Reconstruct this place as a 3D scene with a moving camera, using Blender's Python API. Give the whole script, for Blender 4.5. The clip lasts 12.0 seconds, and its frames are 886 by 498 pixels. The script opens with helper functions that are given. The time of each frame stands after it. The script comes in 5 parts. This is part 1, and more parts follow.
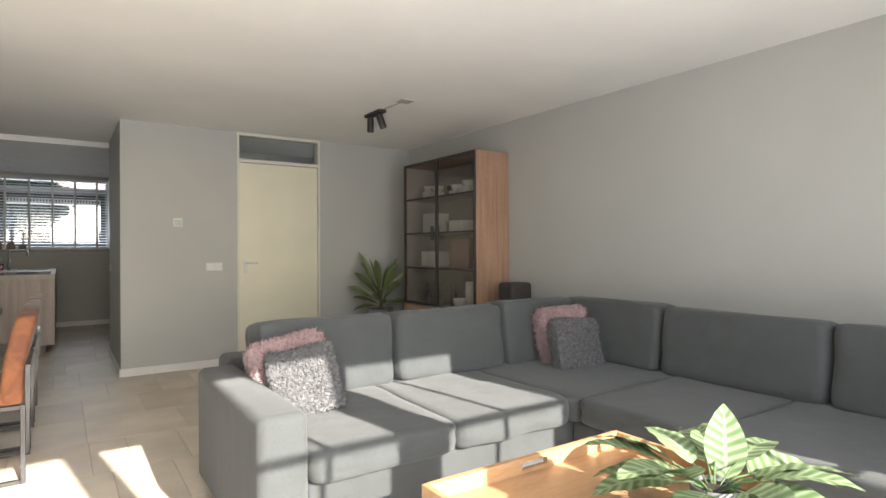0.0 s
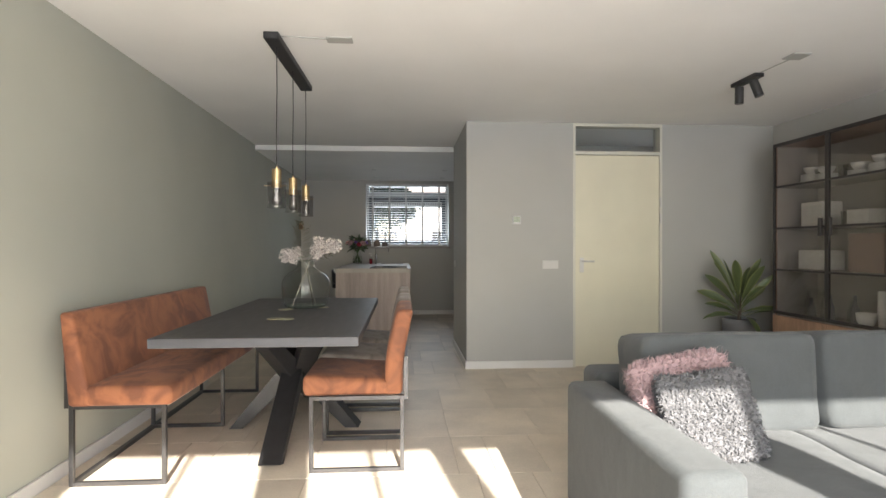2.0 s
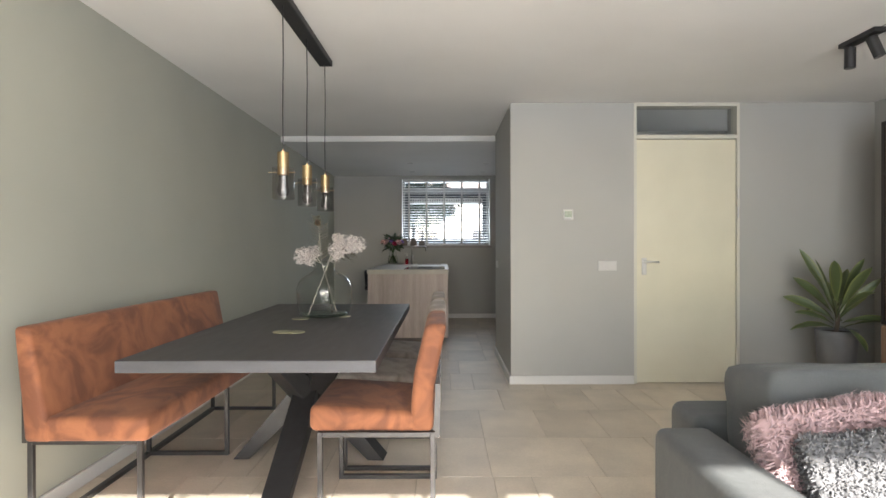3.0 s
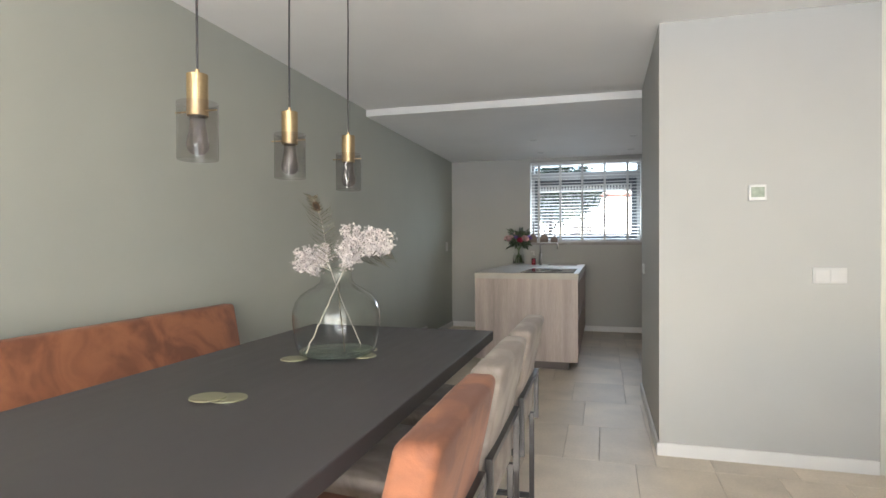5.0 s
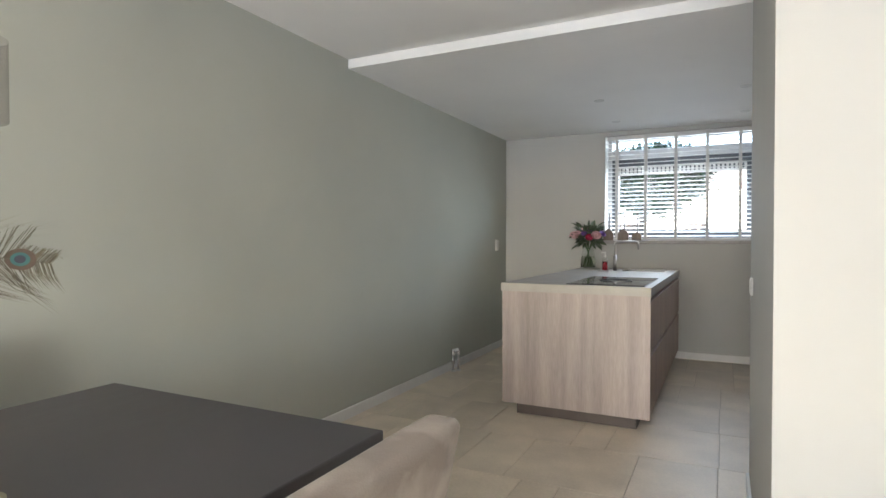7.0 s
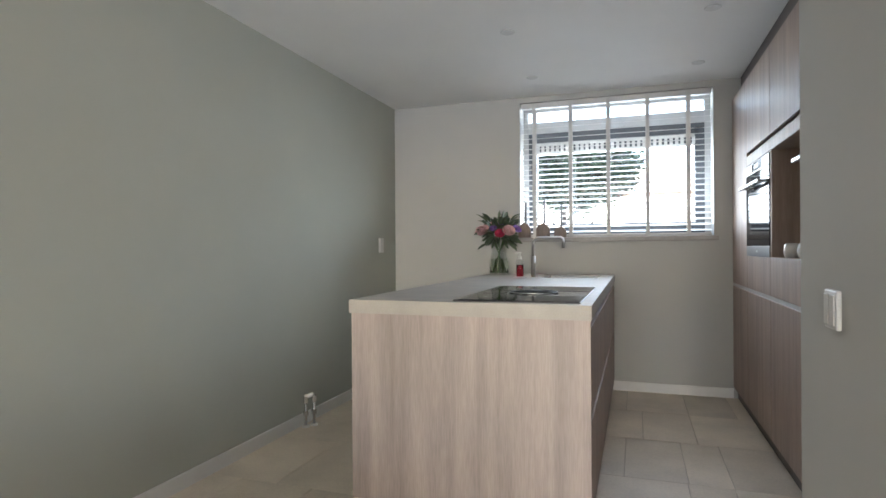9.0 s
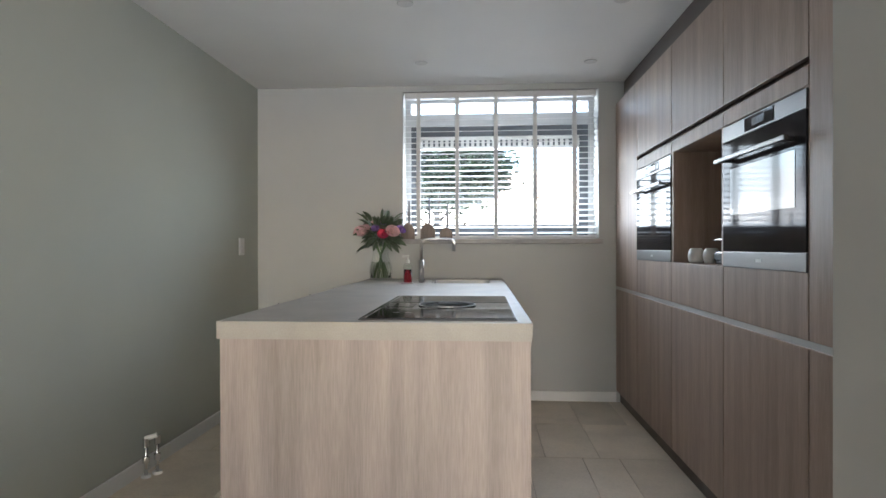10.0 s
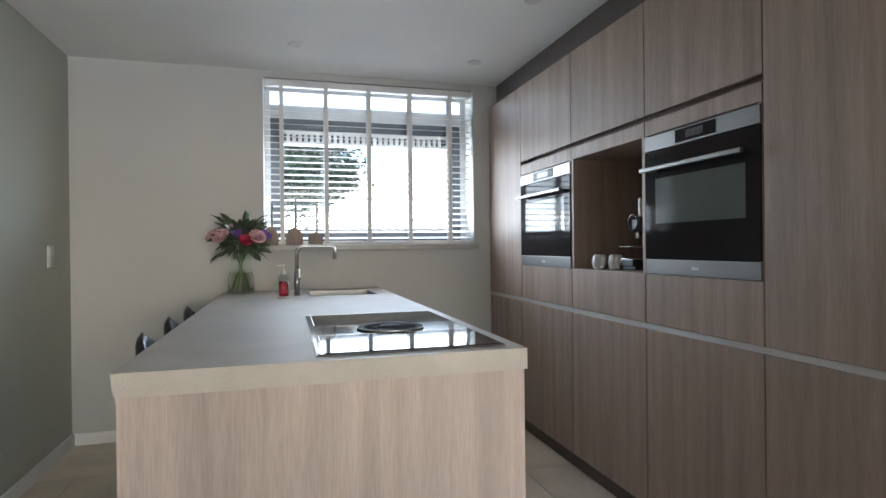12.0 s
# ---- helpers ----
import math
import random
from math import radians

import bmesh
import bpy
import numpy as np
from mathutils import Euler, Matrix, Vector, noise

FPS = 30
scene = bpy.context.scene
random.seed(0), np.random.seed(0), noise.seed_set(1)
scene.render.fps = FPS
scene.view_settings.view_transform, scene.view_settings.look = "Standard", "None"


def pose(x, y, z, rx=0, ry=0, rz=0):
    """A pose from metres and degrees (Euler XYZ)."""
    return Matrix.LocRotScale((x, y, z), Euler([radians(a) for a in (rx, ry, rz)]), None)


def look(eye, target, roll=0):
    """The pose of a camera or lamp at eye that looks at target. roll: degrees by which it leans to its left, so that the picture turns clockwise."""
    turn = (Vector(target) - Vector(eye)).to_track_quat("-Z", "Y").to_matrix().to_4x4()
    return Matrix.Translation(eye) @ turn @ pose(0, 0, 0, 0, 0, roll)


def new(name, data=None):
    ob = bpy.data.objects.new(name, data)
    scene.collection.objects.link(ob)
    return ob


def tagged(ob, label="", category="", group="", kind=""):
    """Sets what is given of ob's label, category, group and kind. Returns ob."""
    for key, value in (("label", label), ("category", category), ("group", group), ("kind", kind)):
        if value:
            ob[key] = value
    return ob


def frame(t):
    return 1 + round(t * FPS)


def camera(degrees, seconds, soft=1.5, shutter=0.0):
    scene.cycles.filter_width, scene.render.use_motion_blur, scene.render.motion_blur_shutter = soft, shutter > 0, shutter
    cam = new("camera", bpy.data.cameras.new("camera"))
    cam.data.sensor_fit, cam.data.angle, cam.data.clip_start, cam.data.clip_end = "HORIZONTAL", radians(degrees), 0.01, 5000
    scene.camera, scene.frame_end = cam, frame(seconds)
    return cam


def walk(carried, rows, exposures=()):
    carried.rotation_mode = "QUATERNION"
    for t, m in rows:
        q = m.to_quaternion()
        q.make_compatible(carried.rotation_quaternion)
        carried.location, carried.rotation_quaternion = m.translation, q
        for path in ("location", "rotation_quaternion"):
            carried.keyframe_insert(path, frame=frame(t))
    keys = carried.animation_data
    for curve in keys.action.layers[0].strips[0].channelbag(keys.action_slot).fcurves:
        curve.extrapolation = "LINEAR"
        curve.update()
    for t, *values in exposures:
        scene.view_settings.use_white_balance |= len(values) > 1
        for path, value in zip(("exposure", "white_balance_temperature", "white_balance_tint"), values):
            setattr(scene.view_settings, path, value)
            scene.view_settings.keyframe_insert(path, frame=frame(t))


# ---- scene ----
cam = camera(76.2, 12.0)
PATH = [
    (0, (0.28, -0.347, 1.184), (1.401, 1.309, 1.182), -0.2),
    (0.5, (0.21, -0.307, 1.183), (0.936, 1.557, 1.186), 0.0),
    (1, (0.159, -0.183, 1.169), (0.592, 1.77, 1.172), -0.1),
    (1.5, (0.126, -0.034, 1.174), (0.382, 1.949, 1.172), -0.1),
    (2, (0.123, 0.232, 1.18), (0.265, 2.227, 1.173), -0.0),
    (2.5, (0.142, 0.524, 1.177), (0.207, 2.523, 1.168), -0.1),
    (4.5, (0.324, 1.966, 1.176), (-0.018, 3.937, 1.157), -0.1),
    (5, (0.432, 2.325, 1.182), (-0.109, 4.25, 1.162), -0.2),
    (5.5, (0.509, 2.708, 1.174), (-0.196, 4.58, 1.151), -0.1),
    (6, (0.583, 3.114, 1.199), (-0.228, 4.942, 1.17), -0.3),
    (6.5, (0.642, 3.535, 1.199), (-0.25, 5.324, 1.168), 0.0),
    (8.5, (0.455, 5.248, 1.123), (-0.378, 7.066, 1.108), -0.2),
    (9, (0.376, 5.55, 1.11), (-0.268, 7.443, 1.107), -0.4),
    (9.5, (0.23, 5.77, 1.126), (-0.178, 7.728, 1.124), -0.3),
    (10, (0.074, 5.937, 1.127), (-0.063, 7.933, 1.122), -0.1),
    (10.5, (-0.081, 6.083, 1.136), (0.024, 8.08, 1.131), -0.3),
    (11, (-0.217, 6.184, 1.153), (0.083, 8.161, 1.148), -0.3),
    (11.5, (-0.326, 6.242, 1.157), (0.14, 8.187, 1.153), -0.4),
    (12, (-0.385, 6.273, 1.166), (0.153, 8.199, 1.16), -0.6),
]
walk(cam, [(t, look(eye, target, roll)) for t, eye, target, roll in PATH],
     [(0.0, 1.97, 6420, 9), (1.5, 2.07, 6340, 9), (2.5, 2.21, 6240, 9), (4.5, 2.73, 6080, 9), (6.5, 3.22, 6080, 9), (8.5, 3.45, 6080, 9.5), (10.0, 3.28, 6080, 10), (12.0, 3.25, 5990, 9.5)])


# ---- world and light ----
world = bpy.data.worlds.new("sky")
scene.world = world
world.use_nodes = True
wn = world.node_tree
sky = wn.nodes.new("ShaderNodeTexSky")
sky.sky_type = "NISHITA"
sky.sun_disc = False
SUN_WAY = Vector((-0.152, 1.0, -0.507)).normalized()
sky.sun_elevation = math.asin(-SUN_WAY.z)
sky.sun_rotation = math.atan2(-SUN_WAY.x, -SUN_WAY.y)
wn.links.new(sky.outputs[0], wn.nodes["Background"].inputs[0])
wn.nodes["Background"].inputs[1].default_value = 0.15

sun_data = bpy.data.lights.new("sun", "SUN")
sun_data.energy, sun_data.angle, sun_data.color = 5.0, radians(0.5), (1.0, 0.93, 0.83)
sun = new("sun", sun_data)
sun.matrix_world = look((0, -8, 6), Vector((0, -8, 6)) + SUN_WAY)


def sky_lamp(name, x, y, z, wide, high, watts, rz, tint, up=0, spread=180):
    """Daylight in a window's opening."""
    d = bpy.data.lights.new(name, "AREA")
    d.shape, d.size, d.size_y, d.energy, d.color = "RECTANGLE", wide, high, watts, tint
    ob = new(name, d)
    d.spread = radians(spread)
    ob.matrix_world = pose(x, y, z, 90 + up, 0, rz)
    return ob


sky_lamp("garden_daylight", 0.95, -1.16, 1.2, 4.2, 2.2, 44, 0, (0.98, 0.98, 1.0), 16, 165)
sky_lamp("kitchen_daylight", 0.2, 10.47, 1.78, 1.4, 1.1, 8.5, 180, (0.86, 0.94, 1.0), 25)


# ---- materials ----
def material(name, color, rough=0.6, metal=0.0, vary=0.12, scale=6.0, grain=0.0, grain_scale=120.0, bump=0.0, stretch=(1, 1, 1), dark=None, spec=0.5, sheen=0.0, random_piece=0.0, coat=0.0, wrinkle=0.0, crisp=0.15):
    """A painted, woven, wooden or stone surface: broad mottling, fine grain and relief."""
    m = bpy.data.materials.new(name)
    m.use_nodes = True
    nt = m.node_tree
    b = nt.nodes["Principled BSDF"]
    b.inputs["Roughness"].default_value = rough
    b.inputs["Metallic"].default_value = metal
    b.inputs["Specular IOR Level"].default_value = spec
    b.inputs["Sheen Weight"].default_value = sheen
    b.inputs["Coat Weight"].default_value = coat
    tc = nt.nodes.new("ShaderNodeTexCoord")
    mp = nt.nodes.new("ShaderNodeMapping")
    mp.inputs["Scale"].default_value = stretch
    nt.links.new(tc.outputs["Object"], mp.inputs["Vector"])
    vec = mp.outputs[0]
    if random_piece:
        oi = nt.nodes.new("ShaderNodeObjectInfo")
        sh = nt.nodes.new("ShaderNodeVectorMath")
        sh.operation = "MULTIPLY_ADD"
        sh.inputs[1].default_value = (37.0, 19.0, 11.0)
        nt.links.new(oi.outputs["Random"], sh.inputs[0])
        nt.links.new(vec, sh.inputs[2])
        vec = sh.outputs[0]
    broad = nt.nodes.new("ShaderNodeTexNoise")
    broad.inputs["Scale"].default_value, broad.inputs["Detail"].default_value = scale, 6
    fine = nt.nodes.new("ShaderNodeTexNoise")
    fine.inputs["Scale"].default_value, fine.inputs["Detail"].default_value = grain_scale, 4
    nt.links.new(vec, broad.inputs["Vector"])
    nt.links.new(vec, fine.inputs["Vector"])
    c = Vector(color)
    lo = Vector(dark) if dark else c * (1 - 2 * vary)
    ramp = nt.nodes.new("ShaderNodeValToRGB")
    ramp.color_ramp.elements[0].position, ramp.color_ramp.elements[1].position = 0.3, 0.7
    ramp.color_ramp.elements[0].color = (*lo, 1)
    ramp.color_ramp.elements[1].color = (*(c * (1 + 0.4 * vary)), 1)
    nt.links.new(broad.outputs[0], ramp.inputs[0])
    out = ramp.outputs[0]
    if grain:
        mix = nt.nodes.new("ShaderNodeMix")
        mix.data_type, mix.blend_type = "RGBA", "MULTIPLY"
        mix.inputs[0].default_value = grain
        r2 = nt.nodes.new("ShaderNodeValToRGB")
        r2.color_ramp.elements[0].position, r2.color_ramp.elements[1].position = 0.5 - crisp, 0.5 + crisp
        r2.color_ramp.elements[0].color = (0.35, 0.33, 0.31, 1)
        nt.links.new(fine.outputs[0], r2.inputs[0])
        nt.links.new(out, mix.inputs[6])
        nt.links.new(r2.outputs[0], mix.inputs[7])
        out = mix.outputs[2]
    if random_piece:
        hsv = nt.nodes.new("ShaderNodeHueSaturation")
        mr = nt.nodes.new("ShaderNodeMapRange")
        mr.inputs["To Min"].default_value, mr.inputs["To Max"].default_value = 1 - random_piece, 1 + random_piece
        nt.links.new(oi.outputs["Random"], mr.inputs[0])
        nt.links.new(mr.outputs[0], hsv.inputs["Value"])
        nt.links.new(out, hsv.inputs["Color"])
        out = hsv.outputs[0]
    nt.links.new(out, b.inputs["Base Color"])
    mrr = nt.nodes.new("ShaderNodeMapRange")
    mrr.inputs["To Min"].default_value, mrr.inputs["To Max"].default_value = max(0.02, rough * 0.82), min(1.0, rough * 1.18)
    nt.links.new(broad.outputs[0], mrr.inputs[0])
    nt.links.new(mrr.outputs[0], b.inputs["Roughness"])
    if bump:
        bn = nt.nodes.new("ShaderNodeBump")
        bn.inputs["Strength"].default_value, bn.inputs["Distance"].default_value = bump, 0.003
        nt.links.new(fine.outputs[0], bn.inputs["Height"])
        nt.links.new(bn.outputs[0], b.inputs["Normal"])
    if wrinkle:
        wt_ = nt.nodes.new("ShaderNodeTexNoise")
        wt_.inputs["Scale"].default_value, wt_.inputs["Detail"].default_value = scale * 1.3, 3
        nt.links.new(vec, wt_.inputs["Vector"])
        b2 = nt.nodes.new("ShaderNodeBump")
        b2.inputs["Strength"].default_value, b2.inputs["Distance"].default_value = wrinkle, 0.02
        nt.links.new(wt_.outputs[0], b2.inputs["Height"])
        nt.links.new(bn.outputs[0], b2.inputs["Normal"])
        nt.links.new(b2.outputs[0], b.inputs["Normal"])
    return m


def glass(name, color=(1, 1, 1), rough=0.0, ior=1.45):
    m = bpy.data.materials.new(name)
    m.use_nodes = True
    b = m.node_tree.nodes["Principled BSDF"]
    b.inputs["Base Color"].default_value = (*color, 1)
    b.inputs["Transmission Weight"].default_value = 1.0
    b.inputs["Roughness"].default_value = rough
    b.inputs["IOR"].default_value = ior
    return m


def thin_pane(name, tint=(1, 1, 1), gloss=0.08):
    """A flat pane: clear, with a weak mirror on it."""
    m = bpy.data.materials.new(name)
    m.use_nodes = True
    nt = m.node_tree
    nt.nodes.remove(nt.nodes["Principled BSDF"])
    tr, gl, mx = nt.nodes.new("ShaderNodeBsdfTransparent"), nt.nodes.new("ShaderNodeBsdfGlossy"), nt.nodes.new("ShaderNodeMixShader")
    tr.inputs[0].default_value = (*tint, 1)
    gl.inputs["Roughness"].default_value = 0.02
    mx.inputs[0].default_value = gloss
    nt.links.new(tr.outputs[0], mx.inputs[1])
    nt.links.new(gl.outputs[0], mx.inputs[2])
    nt.links.new(mx.outputs[0], nt.nodes["Material Output"].inputs[0])
    return m


def shell_glass(name, tint=(1, 1, 1), power=1.0):
    """Thin blown glass as one skin: clear, with gloss that grows towards the rim."""
    m = bpy.data.materials.new(name)
    m.use_nodes = True
    nt = m.node_tree
    nt.nodes.remove(nt.nodes["Principled BSDF"])
    tr, gl, mx = nt.nodes.new("ShaderNodeBsdfTransparent"), nt.nodes.new("ShaderNodeBsdfGlossy"), nt.nodes.new("ShaderNodeMixShader")
    fr, mu, ad = nt.nodes.new("ShaderNodeLayerWeight"), nt.nodes.new("ShaderNodeMath"), nt.nodes.new("ShaderNodeMath")
    fr.inputs[0].default_value = 0.5
    mu.operation, mu.inputs[1].default_value = "POWER", 4.0
    ad.operation, ad.inputs[1].default_value, ad.inputs[2].default_value = "MULTIPLY_ADD", 0.6 * power, 0.035
    tr.inputs[0].default_value = (*tint, 1)
    gl.inputs["Roughness"].default_value = 0.01
    nt.links.new(fr.outputs["Facing"], mu.inputs[0])
    nt.links.new(mu.outputs[0], ad.inputs[0])
    nt.links.new(ad.outputs[0], mx.inputs[0])
    nt.links.new(tr.outputs[0], mx.inputs[1])
    nt.links.new(gl.outputs[0], mx.inputs[2])
    nt.links.new(mx.outputs[0], nt.nodes["Material Output"].inputs[0])
    return m


def velvet(name, color, dark):
    """Brushed velvet: the pile lies in soft smeared strokes, darker where it is stroked the other way."""
    m = material(name, color, 0.8, vary=0.1, scale=10, grain=0.08, grain_scale=350, bump=0.2, sheen=0.06, dark=dark, wrinkle=0.12, stretch=(1.0, 0.7, 0.85))
    nt = m.node_tree
    mp = next(n for n in nt.nodes if n.bl_idname == "ShaderNodeMapping")
    warp = nt.nodes.new("ShaderNodeTexNoise")
    warp.inputs["Scale"].default_value, warp.inputs["Detail"].default_value = 3.0, 2
    add = nt.nodes.new("ShaderNodeVectorMath")
    add.operation = "MULTIPLY_ADD"
    add.inputs[1].default_value = (0.45, 0.45, 0.45)
    nt.links.new(mp.outputs[0], warp.inputs["Vector"])
    nt.links.new(warp.outputs["Color"], add.inputs[0])
    nt.links.new(mp.outputs[0], add.inputs[2])
    broad = next(n for n in nt.nodes if n.bl_idname == "ShaderNodeTexNoise")
    broad.inputs["Detail"].default_value = 3
    nt.links.new(add.outputs[0], broad.inputs["Vector"])
    ramp = next(n for n in nt.nodes if n.bl_idname == "ShaderNodeValToRGB")
    ramp.color_ramp.elements[0].position, ramp.color_ramp.elements[1].position = 0.36, 0.62
    mid = ramp.color_ramp.elements.new(0.49)
    mid.color = (*(Vector(color) * 0.6 + Vector(dark) * 0.4), 1)
    return m


M = {}
M["wall"] = material("wall_paint_warm_white", (0.42, 0.416, 0.395), 0.9, vary=0.03, scale=1.5, bump=0.12, grain_scale=260)
M["green"] = material("wall_paint_sage", (0.405, 0.412, 0.358), 0.88, vary=0.04, scale=1.2, bump=0.14, grain_scale=240)
M["ceiling"] = material("ceiling_paint", (0.84, 0.83, 0.815), 0.92, vary=0.03, scale=1.2, bump=0.2, grain_scale=180)
M["trim"] = material("white_lacquer", (0.66, 0.65, 0.63), 0.45, vary=0.03, scale=3)
M["door"] = material("cream_door_paint", (0.67, 0.635, 0.50), 0.42, vary=0.03, scale=2.5, bump=0.05)
M["tile"] = material("beige_floor_tile", (0.72, 0.63, 0.515), 0.48, vary=0.1, scale=3.2, grain=0.12, grain_scale=90, bump=0.05, random_piece=0.06)
M["grout"] = material("floor_grout", (0.50, 0.435, 0.365), 0.9, vary=0.1, scale=10, bump=0.3)
M["sofa"] = material("grey_woven_upholstery", (0.069, 0.075, 0.077), 0.95, vary=0.08, scale=9, grain=0.35, grain_scale=420, bump=0.6, sheen=0.12, wrinkle=0.25)
M["cognac"] = velvet("cognac_velvet", (0.292, 0.112, 0.051), (0.165, 0.058, 0.028))
M["taupe"] = velvet("taupe_velvet", (0.35, 0.30, 0.26), (0.225, 0.187, 0.163))
M["black"] = material("black_powder_coat", (0.027, 0.026, 0.027), 0.42, vary=0.15, scale=20, bump=0.08, grain_scale=500)
M["steel_dark"] = material("gunmetal_frame", (0.075, 0.072, 0.072), 0.34, metal=0.6, vary=0.1, scale=12)
M["tabletop"] = material("anthracite_tabletop", (0.064, 0.059, 0.062), 0.48, vary=0.12, scale=5, grain=0.15, grain_scale=160, stretch=(6, 1, 6), bump=0.05)
M["table_edge"] = material("anthracite_table_edge", (0.078, 0.078, 0.088), 0.5, vary=0.1, scale=5, grain=0.2, grain_scale=90, stretch=(1, 6, 6))
M["oak"] = material("oak_cabinet", (0.43, 0.265, 0.175), 0.5, vary=0.14, scale=4, grain=0.35, grain_scale=40, stretch=(9, 9, 0.6), bump=0.1)
M["traywood"] = material("oiled_oak_tray", (0.54, 0.325, 0.17), 0.42, vary=0.1, scale=3, grain=0.25, grain_scale=30, stretch=(0.7, 10, 10), bump=0.06)
M["kwood"] = material("grey_oak_laminate", (0.405, 0.302, 0.244), 0.5, vary=0.15, scale=2.0, grain=0.25, grain_scale=24, stretch=(10, 10, 0.5), bump=0.14, random_piece=0.04, crisp=0.15)
M["kwood_light"] = material("pale_oak_laminate", (0.425, 0.352, 0.318), 0.55, vary=0.16, scale=1.5, grain=0.24, grain_scale=25, stretch=(10, 10, 0.6), bump=0.2, crisp=0.16)
M["counter"] = material("concrete_look_worktop", (0.42, 0.388, 0.35), 0.58, vary=0.08, scale=7, grain=0.12, grain_scale=200, bump=0.08, spec=0.28)
M["plinth"] = material("brown_plinth", (0.10, 0.078, 0.066), 0.5, vary=0.1, scale=6)
M["inox"] = material("brushed_steel", (0.24, 0.236, 0.232), 0.4, metal=1.0, vary=0.05, scale=6, grain=0.12, grain_scale=60, stretch=(1, 1, 30))
M["blackglass"] = material("black_oven_glass", (0.027, 0.023, 0.023), 0.06, vary=0.05, scale=3, spec=0.055)
M["brass"] = material("brushed_brass", (0.46, 0.345, 0.195), 0.42, metal=1.0, vary=0.05, scale=8, grain=0.04, grain_scale=60, stretch=(1, 1, 20))
M["frame_paint"] = material("pale_door_frame_paint", (0.60, 0.585, 0.51), 0.5, vary=0.03, scale=3)
M["nickel"] = material("satin_nickel", (0.62, 0.61, 0.59), 0.5, metal=0.7, vary=0.05, scale=8)
M["light_panel"] = material("grey_brown_cabinet_lining", (0.38, 0.345, 0.315), 0.7, vary=0.05, scale=4)
M["pane"] = thin_pane("window_pane", (0.97, 0.98, 0.98), 0.05)


# ---- building helpers ----
def root_of(ob):
    while ob.parent:
        ob = ob.parent
    return ob


def part(name, bm, mat, parent=None, label="", smooth=False):
    """Links a bmesh, given in the room's metres, as one mesh under a thing or a part."""
    if parent is not None:
        bm.transform(Matrix.Translation(-root_of(parent).location))
    me = bpy.data.meshes.new(name)
    bm.normal_update()
    bm.to_mesh(me)
    bm.free()
    me.materials.append(mat)
    if smooth:
        for p in me.polygons:
            p.use_smooth = True
    ob = new(name, me)
    if parent is not None:
        ob.parent = parent
    if label:
        ob["label"] = label
    return ob


def thing(name, at, label, category, group=""):
    ob = new(name)
    ob.location = at
    ob.empty_display_size = 0.1
    return tagged(ob, label, category, group)


def structure(name, bm, mat, label="", category="", smooth=False):
    return tagged(part(name, bm, mat, None, "", smooth), label, category, "", "structure")


def box(bm, x0, x1, y0, y1, z0, z1, bevel=0.0, seg=2):
    r = bmesh.ops.create_cube(bm, size=1.0, matrix=Matrix.Translation(((x0 + x1) / 2, (y0 + y1) / 2, (z0 + z1) / 2)) @ Matrix.Diagonal((x1 - x0, y1 - y0, z1 - z0, 1)))
    if bevel:
        edges = list({e for v in r["verts"] for e in v.link_edges})
        bmesh.ops.bevel(bm, geom=edges, offset=bevel, segments=seg, affect="EDGES", profile=0.5)
    return bm


def B(*a, **k):
    return box(bmesh.new(), *a, **k)


def rod(bm, p0, p1, r0, r1=None, seg=16):
    p0, p1 = Vector(p0), Vector(p1)
    d = p1 - p0
    m = Matrix.Translation((p0 + p1) / 2) @ d.to_track_quat("Z", "Y").to_matrix().to_4x4()
    bmesh.ops.create_cone(bm, cap_ends=True, segments=seg, radius1=r0, radius2=r0 if r1 is None else r1, depth=d.length, matrix=m)
    return bm


def R(*a, **k):
    return rod(bmesh.new(), *a, **k)


def beam_bar(bm, p0, p1, w, h, bevel=0.0):
    """A straight bar of rectangular section."""
    p0, p1 = Vector(p0), Vector(p1)
    d = p1 - p0
    m = Matrix.Translation((p0 + p1) / 2) @ d.to_track_quat("Z", "Y").to_matrix().to_4x4() @ Matrix.Diagonal((w, h, d.length, 1))
    r = bmesh.ops.create_cube(bm, size=1.0, matrix=m)
    if bevel:
        bmesh.ops.bevel(bm, geom=list({e for v in r["verts"] for e in v.link_edges}), offset=bevel, segments=2, affect="EDGES")
    return bm


def lathe(profile, at=(0, 0, 0), seg=32, wobble=0.0, cap=True):
    """Turns a profile of (radius, height) about the vertical."""
    bm = bmesh.new()
    rings = []
    for r, z in profile:
        ring = []
        for i in range(seg):
            a = 2 * math.pi * i / seg
            rr = r * (1 + wobble * math.sin(3 * a + z * 9))
            ring.append(bm.verts.new((at[0] + rr * math.cos(a), at[1] + rr * math.sin(a), at[2] + z)))
        rings.append(ring)
    for a, b in zip(rings, rings[1:]):
        for i in range(seg):
            j = (i + 1) % seg
            bm.faces.new((a[i], a[j], b[j], b[i]))
    if profile[0][0] > 1e-4:
        bm.faces.new(list(reversed(rings[0])))
    if profile[-1][0] > 1e-4 and cap:
        bm.faces.new(rings[-1])
    bmesh.ops.remove_doubles(bm, verts=bm.verts, dist=1e-5)
    return bm


